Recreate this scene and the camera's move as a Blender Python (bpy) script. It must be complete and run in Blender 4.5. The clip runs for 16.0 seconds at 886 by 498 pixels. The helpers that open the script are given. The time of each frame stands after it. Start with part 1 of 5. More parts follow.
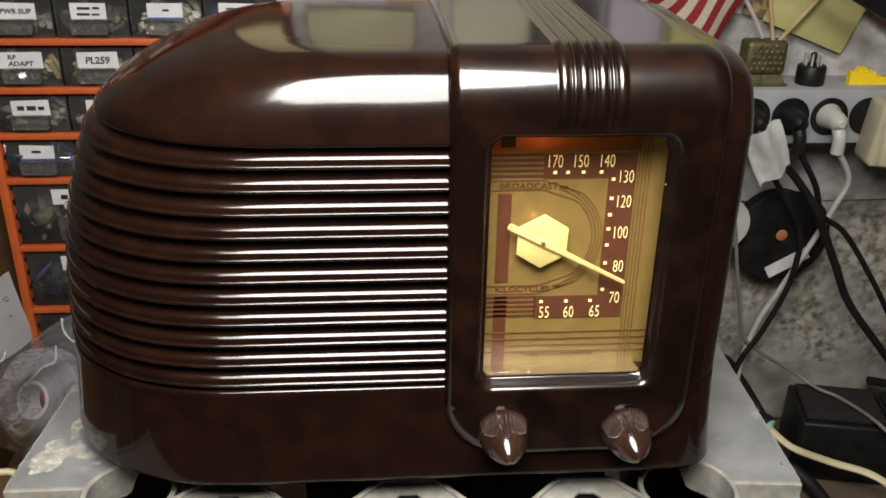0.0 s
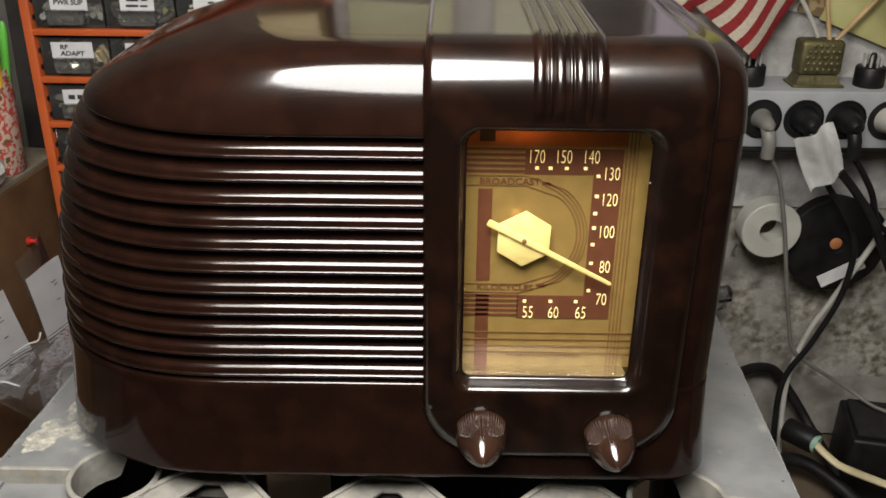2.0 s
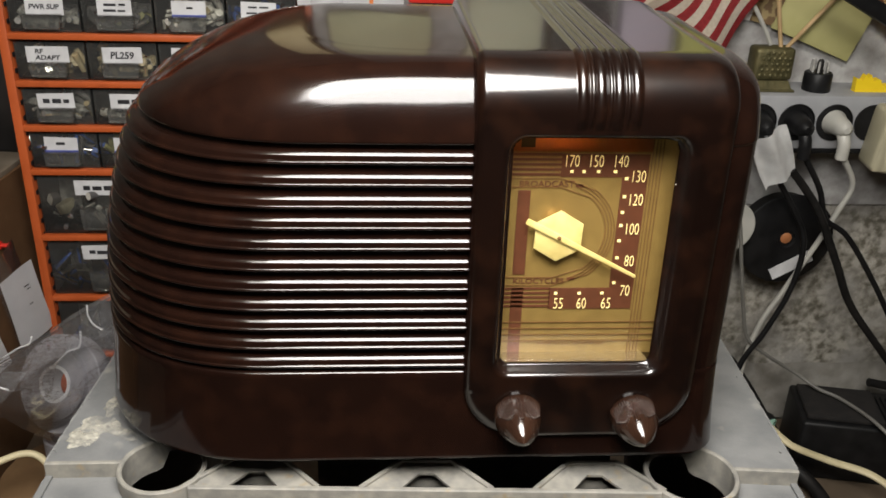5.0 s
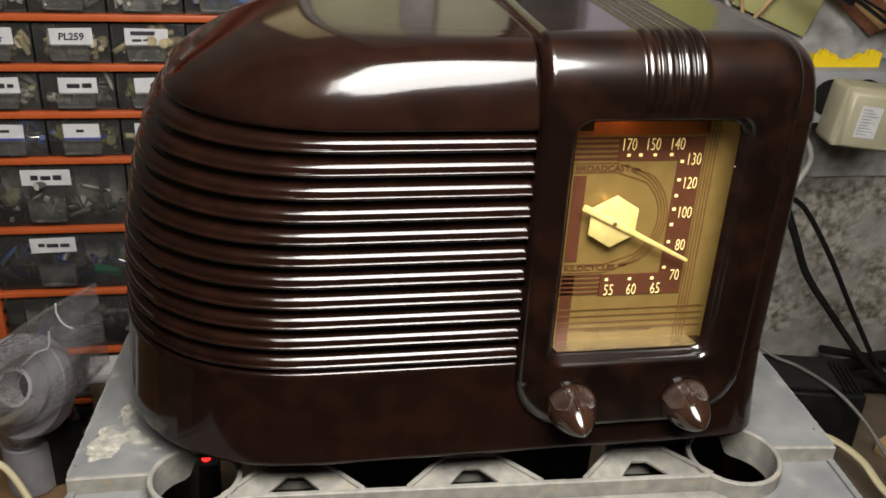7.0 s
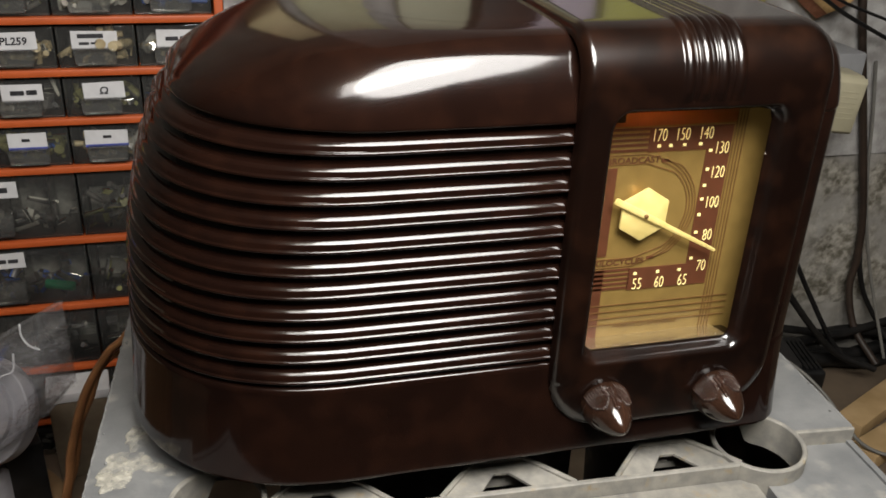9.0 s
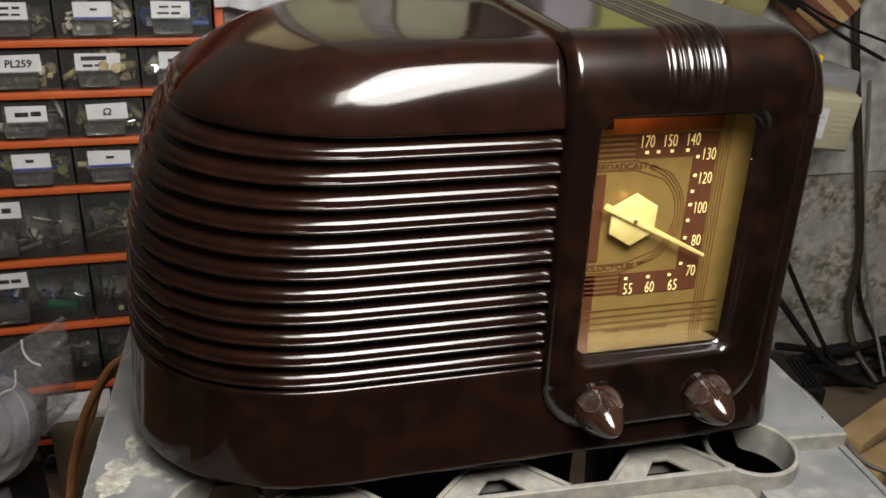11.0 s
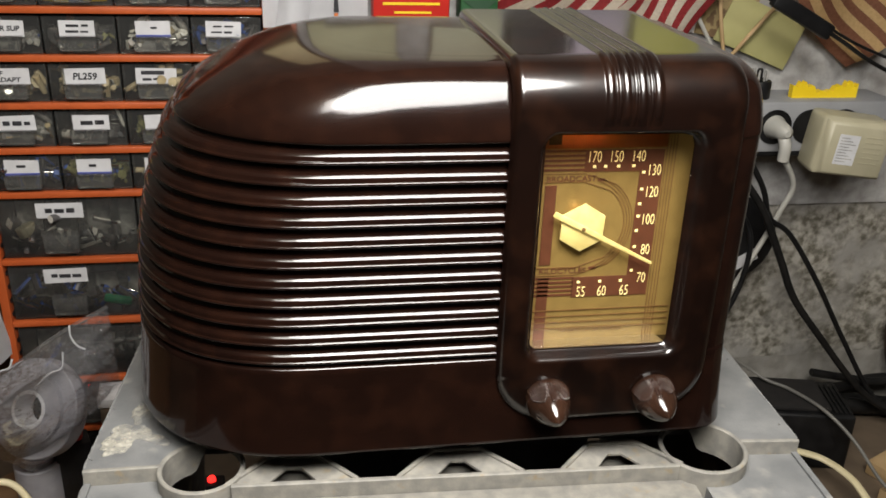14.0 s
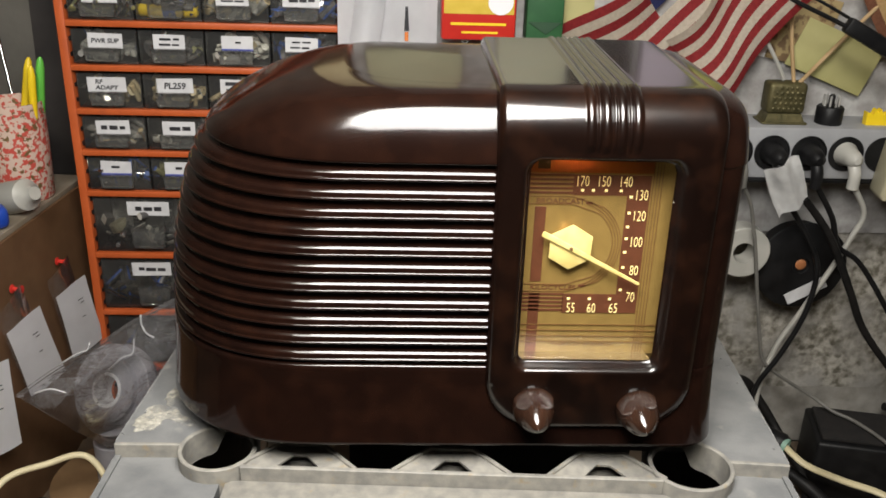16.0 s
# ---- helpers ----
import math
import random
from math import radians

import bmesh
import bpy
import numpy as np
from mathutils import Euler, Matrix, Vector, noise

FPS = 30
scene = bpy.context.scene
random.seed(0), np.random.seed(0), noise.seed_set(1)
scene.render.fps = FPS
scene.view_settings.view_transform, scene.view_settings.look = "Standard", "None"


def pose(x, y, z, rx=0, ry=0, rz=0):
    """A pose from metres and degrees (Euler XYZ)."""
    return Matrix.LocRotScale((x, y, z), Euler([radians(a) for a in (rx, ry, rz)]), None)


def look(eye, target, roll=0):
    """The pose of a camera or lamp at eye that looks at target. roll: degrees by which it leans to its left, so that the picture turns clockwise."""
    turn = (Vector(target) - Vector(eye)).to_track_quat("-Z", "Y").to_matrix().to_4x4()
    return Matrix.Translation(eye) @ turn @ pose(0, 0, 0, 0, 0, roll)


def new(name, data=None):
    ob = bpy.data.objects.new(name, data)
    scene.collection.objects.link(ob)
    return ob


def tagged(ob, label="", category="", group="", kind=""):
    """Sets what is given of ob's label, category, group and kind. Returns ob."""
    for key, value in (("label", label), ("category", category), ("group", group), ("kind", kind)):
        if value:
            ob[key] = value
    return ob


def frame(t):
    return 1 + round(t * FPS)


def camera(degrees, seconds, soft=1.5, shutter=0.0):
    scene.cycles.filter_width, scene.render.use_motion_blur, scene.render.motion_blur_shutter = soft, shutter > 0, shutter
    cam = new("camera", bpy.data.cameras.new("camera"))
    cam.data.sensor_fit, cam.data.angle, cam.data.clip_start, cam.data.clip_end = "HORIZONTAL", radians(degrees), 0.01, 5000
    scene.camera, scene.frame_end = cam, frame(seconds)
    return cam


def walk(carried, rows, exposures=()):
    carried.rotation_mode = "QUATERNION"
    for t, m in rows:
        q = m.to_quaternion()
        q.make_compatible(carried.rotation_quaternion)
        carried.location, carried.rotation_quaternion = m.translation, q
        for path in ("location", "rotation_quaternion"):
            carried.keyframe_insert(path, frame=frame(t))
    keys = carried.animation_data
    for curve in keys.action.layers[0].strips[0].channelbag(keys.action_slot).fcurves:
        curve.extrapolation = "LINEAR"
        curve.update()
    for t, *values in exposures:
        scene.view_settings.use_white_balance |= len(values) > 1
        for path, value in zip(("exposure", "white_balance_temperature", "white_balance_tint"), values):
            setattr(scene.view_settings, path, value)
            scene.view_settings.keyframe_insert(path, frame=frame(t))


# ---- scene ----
cam = camera(52.5, 16.0, 1.65)
PATH = [
    (0, (-0.028, -0.32, 1.264), (0.127, 1.486, 0.419), 1.0),
    (0.5, (-0.02, -0.321, 1.264), (0.102, 1.489, 0.423), 0.9),
    (1, (-0.011, -0.322, 1.262), (0.051, 1.491, 0.421), 0.8),
    (1.5, (-0.002, -0.318, 1.26), (0.021, 1.493, 0.413), 0.8),
    (2, (0.009, -0.315, 1.26), (0.0, 1.495, 0.41), 0.6),
    (2.5, (0.017, -0.318, 1.261), (-0.017, 1.494, 0.415), 0.7),
    (3, (0.013, -0.332, 1.264), (-0.015, 1.484, 0.426), 0.9),
    (3.5, (0.004, -0.343, 1.267), (-0.005, 1.476, 0.436), 1.2),
    (6, (-0.062, -0.332, 1.271), (0.192, 1.452, 0.403), 2.5),
    (6.5, (-0.073, -0.325, 1.268), (0.219, 1.448, 0.391), 2.8),
    (7, (-0.091, -0.319, 1.267), (0.241, 1.443, 0.382), 2.9),
    (7.5, (-0.103, -0.314, 1.266), (0.264, 1.438, 0.374), 3.0),
    (8, (-0.114, -0.308, 1.266), (0.298, 1.436, 0.377), 2.7),
    (8.5, (-0.124, -0.302, 1.265), (0.331, 1.429, 0.371), 2.7),
    (9, (-0.128, -0.298, 1.262), (0.362, 1.426, 0.373), 2.6),
    (9.2, (-0.129, -0.295, 1.262), (0.38, 1.426, 0.38), 2.7),
    (11.5, (-0.124, -0.316, 1.257), (0.345, 1.442, 0.428), 2.1),
    (12, (-0.118, -0.324, 1.257), (0.329, 1.441, 0.431), 2.1),
    (12.5, (-0.113, -0.333, 1.26), (0.32, 1.438, 0.437), 2.2),
    (13, (-0.105, -0.343, 1.262), (0.304, 1.436, 0.445), 2.4),
    (13.5, (-0.098, -0.352, 1.265), (0.272, 1.439, 0.456), 2.2),
    (14, (-0.088, -0.359, 1.268), (0.234, 1.445, 0.468), 2.1),
    (14.5, (-0.077, -0.364, 1.272), (0.195, 1.452, 0.478), 2.2),
    (15, (-0.059, -0.373, 1.276), (0.131, 1.448, 0.472), 2.4),
    (15.5, (-0.052, -0.385, 1.28), (0.085, 1.444, 0.484), 2.4),
    (16, (-0.039, -0.392, 1.283), (0.041, 1.445, 0.496), 1.8),
]
walk(cam, [(t, look(eye, target, roll)) for t, eye, target, roll in PATH], [(0.0, -0.08), (3.5, -0.14), (6.0, -0.10), (9.0, -0.30), (11.5, -0.25), (13.0, -0.12), (14.5, 0.0), (16.0, 0.04)])

# ---- light ----
world = bpy.data.worlds.new("world")
scene.world = world
world.use_nodes = True
world.node_tree.nodes["Background"].inputs[0].default_value = (0.8, 0.9, 1.0, 1)
world.node_tree.nodes["Background"].inputs[1].default_value = 0.02


def area_lamp(name, m, sx, sy, watts, colour, shape="RECTANGLE"):
    data = bpy.data.lights.new(name, "AREA")
    data.shape, data.size, data.size_y, data.energy, data.color = shape, sx, sy, watts, colour
    ob = new(name, data)
    ob.matrix_world = m
    return ob


# round lamp close above the front of the bench
area_lamp("bench_light", look((-0.0152, -0.195, 1.405), (-0.0152, -0.012, 1.187)), 0.250, 0.222, 4.8, (1.0, 0.965, 0.92), "ELLIPSE")
# two added, unseen fills behind it that brighten the background and the ceiling
area_lamp("room_fill", look((-0.08, -0.85, 2.20), (-0.05, 0.10, 1.08)), 0.76, 0.34, 18.8, (1.0, 0.965, 0.91))
area_lamp("ceiling_fill", pose(-0.10, -0.85, 2.24, 180, 0, 0), 0.80, 0.20, 16, (1.0, 0.965, 0.91))


# ---- materials ----
def shader(name):
    m = bpy.data.materials.new(name)
    m.use_nodes = True
    return m, m.node_tree.nodes, m.node_tree.links, m.node_tree.nodes["Principled BSDF"]


def surface(name, a, b, rough=0.5, scale=40.0, detail=6.0, bump=0.0, bump_scale=300.0, rough2=None, metal=0.0, coat=0.0, coat_rough=0.06,
            trans=0.0, specks=0.0, low=0.35, high=0.65, third=None, third_scale=6.0, third_low=0.55, third_high=0.75, spec=0.5, each=0.0):
    """Two colours mixed by a noise, a third one in larger patches, gloss that varies, and fine relief."""
    m, nodes, links, bsdf = shader(name)
    coord = nodes.new("ShaderNodeTexCoord")

    def noise_tex(s, d):
        n = nodes.new("ShaderNodeTexNoise")
        n.inputs["Scale"].default_value, n.inputs["Detail"].default_value = s, d
        links.new(coord.outputs["Object"], n.inputs["Vector"])
        return n

    def ramp(src, lo, hi):
        r = nodes.new("ShaderNodeMapRange")
        r.inputs["From Min"].default_value, r.inputs["From Max"].default_value = lo, hi
        links.new(src, r.inputs["Value"])
        return r.outputs["Result"]

    def mix(f, x, y):
        k = nodes.new("ShaderNodeMix")
        k.data_type = "RGBA"
        links.new(f, k.inputs[0])
        for sock, v in ((k.inputs[6], x), (k.inputs[7], y)):
            if isinstance(v, tuple):
                sock.default_value = (*v, 1)
            else:
                links.new(v, sock)
        return k.outputs[2]

    grain = ramp(noise_tex(scale, detail).outputs["Fac"], low, high)
    colour = mix(grain, a, b)
    if third:
        colour = mix(ramp(noise_tex(third_scale, 5).outputs["Fac"], third_low, third_high), colour, third)
    if each:
        info = nodes.new("ShaderNodeObjectInfo")
        hue = nodes.new("ShaderNodeHueSaturation")
        r = nodes.new("ShaderNodeMapRange")
        r.inputs["To Min"].default_value, r.inputs["To Max"].default_value = 1 - each, 1 + each
        links.new(info.outputs["Random"], r.inputs["Value"])
        links.new(r.outputs["Result"], hue.inputs["Value"])
        links.new(colour, hue.inputs["Color"])
        colour = hue.outputs["Color"]
    if specks:
        cell = nodes.new("ShaderNodeTexVoronoi")
        cell.inputs["Scale"].default_value = 110
        links.new(coord.outputs["Object"], cell.inputs["Vector"])
        near = nodes.new("ShaderNodeMath")
        near.operation = "LESS_THAN"
        near.inputs[1].default_value = 0.035
        links.new(cell.outputs["Distance"], near.inputs[0])
        some = nodes.new("ShaderNodeSeparateColor")
        links.new(cell.outputs["Color"], some.inputs["Color"])
        few = nodes.new("ShaderNodeMath")
        few.operation = "GREATER_THAN"
        few.inputs[1].default_value = 1 - specks
        links.new(some.outputs["Red"], few.inputs[0])
        both = nodes.new("ShaderNodeMath")
        both.operation = "MULTIPLY"
        links.new(near.outputs[0], both.inputs[0])
        links.new(few.outputs[0], both.inputs[1])
        colour = mix(both.outputs[0], colour, (0.30, 0.27, 0.23))
    links.new(colour, bsdf.inputs["Base Color"])
    r = nodes.new("ShaderNodeMapRange")
    r.inputs["To Min"].default_value, r.inputs["To Max"].default_value = rough, rough if rough2 is None else rough2
    links.new(noise_tex(scale * 0.37, 4).outputs["Fac"], r.inputs["Value"])
    links.new(r.outputs["Result"], bsdf.inputs["Roughness"])
    bsdf.inputs["Metallic"].default_value = metal
    bsdf.inputs["Coat Weight"].default_value = coat
    bsdf.inputs["Coat Roughness"].default_value = coat_rough
    bsdf.inputs["Transmission Weight"].default_value = trans
    bsdf.inputs["Specular IOR Level"].default_value = spec
    if bump:
        k = nodes.new("ShaderNodeBump")
        k.inputs["Strength"].default_value, k.inputs["Distance"].default_value = bump, 0.002
        links.new(noise_tex(bump_scale, 5).outputs["Fac"], k.inputs["Height"])
        links.new(k.outputs["Normal"], bsdf.inputs["Normal"])
    return m


def clear(name, colour, rough, opaque=0.0, ior=1.45):
    """A thin clear sheet: see-through, with a gloss that grows at grazing angles."""
    m, nodes, links, bsdf = shader(name)
    t = nodes.new("ShaderNodeBsdfTransparent")
    t.inputs["Color"].default_value = (*colour, 1)
    g = nodes.new("ShaderNodeBsdfGlossy")
    g.inputs["Roughness"].default_value = rough
    f = nodes.new("ShaderNodeFresnel")
    f.inputs["IOR"].default_value = ior
    k = nodes.new("ShaderNodeMixShader")
    links.new(f.outputs["Fac"], k.inputs[0])
    links.new(t.outputs[0], k.inputs[1])
    links.new(g.outputs[0], k.inputs[2])
    last = k
    if opaque:
        d = nodes.new("ShaderNodeBsdfDiffuse")
        d.inputs["Color"].default_value = (*colour, 1)
        last = nodes.new("ShaderNodeMixShader")
        last.inputs[0].default_value = opaque
        links.new(k.outputs[0], last.inputs[1])
        links.new(d.outputs[0], last.inputs[2])
    links.new(last.outputs[0], nodes["Material Output"].inputs["Surface"])
    return m


def lit(m, colour, strength):
    bsdf = m.node_tree.nodes["Principled BSDF"]
    bsdf.inputs["Emission Color"].default_value = (*colour, 1)
    bsdf.inputs["Emission Strength"].default_value = strength
    return m


BAKELITE = surface("brown_bakelite", (0.0051, 0.0022, 0.0016), (0.0084, 0.0034, 0.0022), 0.060, 26, 8, 0.003, 700, 0.125, coat=0.12, coat_rough=0.21, specks=0.20, low=0.3, high=0.7,
                   third=(0.0126, 0.0048, 0.0028), third_scale=85, third_low=0.44, third_high=0.84, spec=0.33)
WORN_BAKELITE = surface("worn_brown_bakelite", (0.0030, 0.0013, 0.0009), (0.0052, 0.0021, 0.0013), 0.07, 26, 8, 0.006, 700, 0.17, coat=0.34, coat_rough=0.30, specks=0.20, low=0.3, high=0.7,
                        third=(0.0150, 0.0055, 0.0027), third_scale=60, third_low=0.46, third_high=0.84, spec=0.50)
KNOB = surface("knob_bakelite", (0.016, 0.0075, 0.0046), (0.026, 0.0120, 0.0072), 0.08, 90, 6, 0.02, 1200, 0.16, coat=0.25, coat_rough=0.12)
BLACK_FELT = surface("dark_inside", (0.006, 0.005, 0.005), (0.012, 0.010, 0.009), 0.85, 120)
DIAL_TAN = lit(surface("dial_gold", (0.148, 0.097, 0.029), (0.180, 0.119, 0.036), 0.42, 160, 5, 0.0, third=(0.17, 0.11, 0.034), third_scale=20),
               (0.40, 0.25, 0.065), 0.055)
DIAL_BROWN = lit(surface("dial_brown", (0.075, 0.026, 0.012), (0.095, 0.032, 0.015), 0.45, 200), (0.12, 0.035, 0.012), 0.05)
# brown strip made more orange: part of the bulb's glow is in the colour
DIAL_TOP = surface("dial_top_strip", (0.20, 0.065, 0.018), (0.26, 0.085, 0.024), 0.45, 120)
DIAL_LINE = surface("dial_line_brown", (0.11, 0.055, 0.018), (0.14, 0.07, 0.022), 0.45, 200)
DIAL_CREAM = lit(surface("dial_cream", (0.75, 0.66, 0.30), (0.80, 0.70, 0.34), 0.5, 90), (0.9, 0.7, 0.28), 0.45)
# faint emission stands in for dial-lamp light on hexagon and pointer
IVORY = lit(surface("ivory_celluloid_glow", (0.52, 0.42, 0.15), (0.62, 0.51, 0.21), 0.3, 240), (0.9, 0.66, 0.22), 0.15)
LENS = clear("celluloid_lens", (0.97, 0.96, 0.93), 0.10, ior=1.20)
CRATE = surface("grey_plastic", (0.112, 0.115, 0.116), (0.156, 0.158, 0.156), 0.42, 55, 7, 0.15, 420, 0.6,
                third=(0.36, 0.34, 0.29), third_scale=24, third_low=0.60, third_high=0.74)
CRATE_DIRT = surface("dirty_grey_plastic", (0.150, 0.144, 0.130), (0.222, 0.211, 0.182), 0.55, 150, 8, 0.10, 900, 0.75,
                     third=(0.22, 0.18, 0.12), third_scale=160, third_low=0.62, third_high=0.74)
SPILL = surface("dried_spill", (0.36, 0.345, 0.29), (0.60, 0.57, 0.48), 0.6, 330, 8, 0.3, 900)


def worn_through(m, scale, lo, hi):
    """A film with holes: a noise decides where it is still there."""
    nodes, links = m.node_tree.nodes, m.node_tree.links
    coord, n, r = nodes.new("ShaderNodeTexCoord"), nodes.new("ShaderNodeTexNoise"), nodes.new("ShaderNodeMapRange")
    n.inputs["Scale"].default_value, n.inputs["Detail"].default_value, n.inputs["Roughness"].default_value = scale, 8, 0.65
    r.inputs["From Min"].default_value, r.inputs["From Max"].default_value = lo, hi
    links.new(coord.outputs["Object"], n.inputs["Vector"])
    links.new(n.outputs["Fac"], r.inputs["Value"])
    links.new(r.outputs["Result"], nodes["Principled BSDF"].inputs["Alpha"])
    return m


worn_through(SPILL, 75, 0.36, 0.74)
CRATE_EDGE = surface("frayed_plastic", (0.13, 0.13, 0.128), (0.21, 0.21, 0.205), 0.6, 400, 6, 0.3, 900)
ORANGE = surface("orange_steel", (0.43, 0.082, 0.018), (0.50, 0.10, 0.024), 0.4, 30, 6, 0.02, 500, 0.55, third=(0.36, 0.07, 0.02), third_scale=24, third_low=0.62)
DRAWER = clear("smoky_clear_plastic", (0.90, 0.90, 0.88), 0.08, 0.02)
PULL = clear("clear_plastic_pull", (0.82, 0.82, 0.80), 0.10, 0.045)
# tray backs and floors: the drawers' inner shade is put into this dark grey
DRAWER_BACK = surface("shaded_tray_plastic", (0.055, 0.052, 0.048), (0.085, 0.08, 0.074), 0.3, 60, 6)
LABEL = surface("white_label", (0.54, 0.54, 0.55), (0.62, 0.62, 0.63), 0.6, 80)
INK = surface("black_ink", (0.012, 0.012, 0.014), (0.03, 0.03, 0.035), 0.6, 200)
BLUE_INK = surface("blue_stripe", (0.05, 0.07, 0.30), (0.08, 0.10, 0.38), 0.6, 100)
PAINT_WALL = surface("painted_plaster", (0.275, 0.265, 0.256), (0.44, 0.435, 0.424), 0.8, 60, 10, 0.5, 160, 0.9, third=(0.22, 0.205, 0.19), third_scale=22, third_low=0.52, specks=0.12)
FOOTING = surface("pale_mortar", (0.20, 0.188, 0.165), (0.31, 0.295, 0.265), 0.9, 45, 9, 0.5, 140, third=(0.15, 0.135, 0.11), third_scale=20, third_low=0.55)
# wall of the recess, coloured darker for the shade that falls there
NICHE_WALL = surface("shaded_grey_plaster", (0.095, 0.09, 0.078), (0.14, 0.132, 0.115), 0.85, 12, 8, 0.2, 120, third=(0.07, 0.065, 0.055), third_scale=7)
# walls out of view, coloured dark so the bakelite mirrors little of them
ROOM_WALL = surface("dark_room_plaster", (0.055, 0.048, 0.04), (0.085, 0.075, 0.06), 0.85, 5, 6, 0.1, 60)
CEILING = surface("ceiling_plaster", (0.26, 0.235, 0.19), (0.30, 0.275, 0.22), 0.85, 4, 6, 0.1, 60)
STONE = surface("rough_concrete", (0.108, 0.097, 0.072), (0.38, 0.358, 0.312), 0.9, 105, 10, 0.9, 190, 0.95, low=0.37, high=0.64,
                third=(0.30, 0.287, 0.262), third_scale=24, third_low=0.42, third_high=0.66)
WOOD = surface("pale_wood", (0.33, 0.22, 0.10), (0.45, 0.31, 0.16), 0.6, 25, 8, 0.1, 90)
BENCH = surface("worn_bench", (0.10, 0.075, 0.05), (0.17, 0.125, 0.085), 0.7, 18, 8, 0.2, 120)
BOARD = surface("brown_hardboard", (0.12, 0.062, 0.028), (0.15, 0.08, 0.037), 0.6, 40, 7, 0.08, 200)
FLOOR = surface("floor_concrete", (0.055, 0.05, 0.045), (0.085, 0.08, 0.07), 0.8, 9, 7)
STRIP = surface("grey_strip_plastic", (0.25, 0.255, 0.265), (0.30, 0.305, 0.315), 0.45, 30, 6, 0.05, 500, 0.6)
BLACK = surface("black_plastic", (0.004, 0.004, 0.0045), (0.010, 0.010, 0.0105), 0.4, 60, 5, 0.05, 400, 0.55, spec=0.3)
BLACK_RUBBER = surface("black_rubber", (0.005, 0.005, 0.005), (0.012, 0.011, 0.0105), 0.55, 80, spec=0.3)
WHITE_PLASTIC = surface("white_plastic", (0.38, 0.375, 0.34), (0.45, 0.44, 0.40), 0.4, 40)
CREAM_PLASTIC = surface("cream_plastic", (0.38, 0.35, 0.24), (0.44, 0.405, 0.285), 0.45, 30, 6, 0.04, 300)
CABLE_CREAM = surface("cream_cable", (0.62, 0.54, 0.33), (0.70, 0.62, 0.40), 0.5, 40)
CABLE_GREY = surface("grey_cable", (0.13, 0.125, 0.113), (0.18, 0.174, 0.157), 0.5, 40)
CABLE_BROWN = surface("brown_cable", (0.17, 0.075, 0.028), (0.24, 0.108, 0.042), 0.5, 40)
YELLOW = surface("yellow_plastic", (0.80, 0.56, 0.012), (0.86, 0.62, 0.02), 0.45, 40)
RED = surface("red_paint", (0.50, 0.022, 0.014), (0.58, 0.03, 0.02), 0.45, 30)
RED_CLOTH = surface("red_cloth", (0.28, 0.022, 0.025), (0.36, 0.032, 0.035), 0.85, 300, 4, 0.2, 1500)
WHITE_CLOTH = surface("white_cloth", (0.60, 0.53, 0.43), (0.68, 0.61, 0.51), 0.85, 300, 4, 0.2, 1500)
BLUE_CLOTH = surface("blue_cloth", (0.035, 0.045, 0.16), (0.05, 0.06, 0.20), 0.85, 300)
TAN_CLOTH = surface("tan_cloth", (0.55, 0.37, 0.17), (0.62, 0.43, 0.21), 0.85, 300)
BROWN_CLOTH = surface("brown_cloth", (0.21, 0.085, 0.045), (0.26, 0.11, 0.06), 0.85, 300)
GREEN = surface("green_card", (0.020, 0.085, 0.030), (0.03, 0.11, 0.04), 0.55, 60)
OLIVE = surface("olive_card", (0.36, 0.34, 0.14), (0.43, 0.40, 0.18), 0.7, 20, 6)
BRASS = surface("aged_brass", (0.075, 0.068, 0.030), (0.14, 0.12, 0.055), 0.45, 90, 6, 0.4, 260, 0.6, metal=0.6)
CHROME = surface("bright_metal", (0.55, 0.55, 0.55), (0.65, 0.65, 0.65), 0.2, 80, metal=1.0)
GLASS = clear("valve_glass", (0.75, 0.76, 0.75), 0.05)
BAG = clear("clear_polythene", (0.95, 0.95, 0.96), 0.08, 0.05, 1.18)
THIN_BAG = clear("thin_polythene", (0.90, 0.89, 0.88), 0.12, 0.04, 1.12)
# whitish film for the modelled highlights on the bag
GLINT = clear("glint_film", (0.92, 0.92, 0.93), 0.15, 0.45, 1.5)
PAPER = surface("white_paper", (0.76, 0.76, 0.78), (0.84, 0.84, 0.86), 0.75, 30, 6, 0.1, 120)
WHITE_TAPE = surface("white_tape", (0.72, 0.72, 0.71), (0.82, 0.82, 0.81), 0.45, 90, 6, 0.10, 300)
TAPE_SIDE = surface("tape_roll_side", (0.24, 0.235, 0.255), (0.30, 0.294, 0.31), 0.5, 70)
BLUE_PLASTIC = surface("blue_plastic", (0.012, 0.05, 0.34), (0.02, 0.075, 0.42), 0.35, 40)
GREEN_PLASTIC = surface("green_plastic", (0.02, 0.34, 0.16), (0.03, 0.42, 0.20), 0.4, 40)
BRIGHT_GREEN = surface("bright_green_plastic", (0.10, 0.42, 0.05), (0.13, 0.5, 0.07), 0.4, 40)
CANDY = surface("candy_print", (0.60, 0.46, 0.38), (0.52, 0.08, 0.06), 0.4, 210, 2, 0.0, low=0.50, high=0.55,
                third=(0.16, 0.10, 0.04), third_scale=150, third_low=0.60, third_high=0.63)
COPPER = surface("copper_core", (0.42, 0.16, 0.06), (0.5, 0.2, 0.08), 0.5, 90)
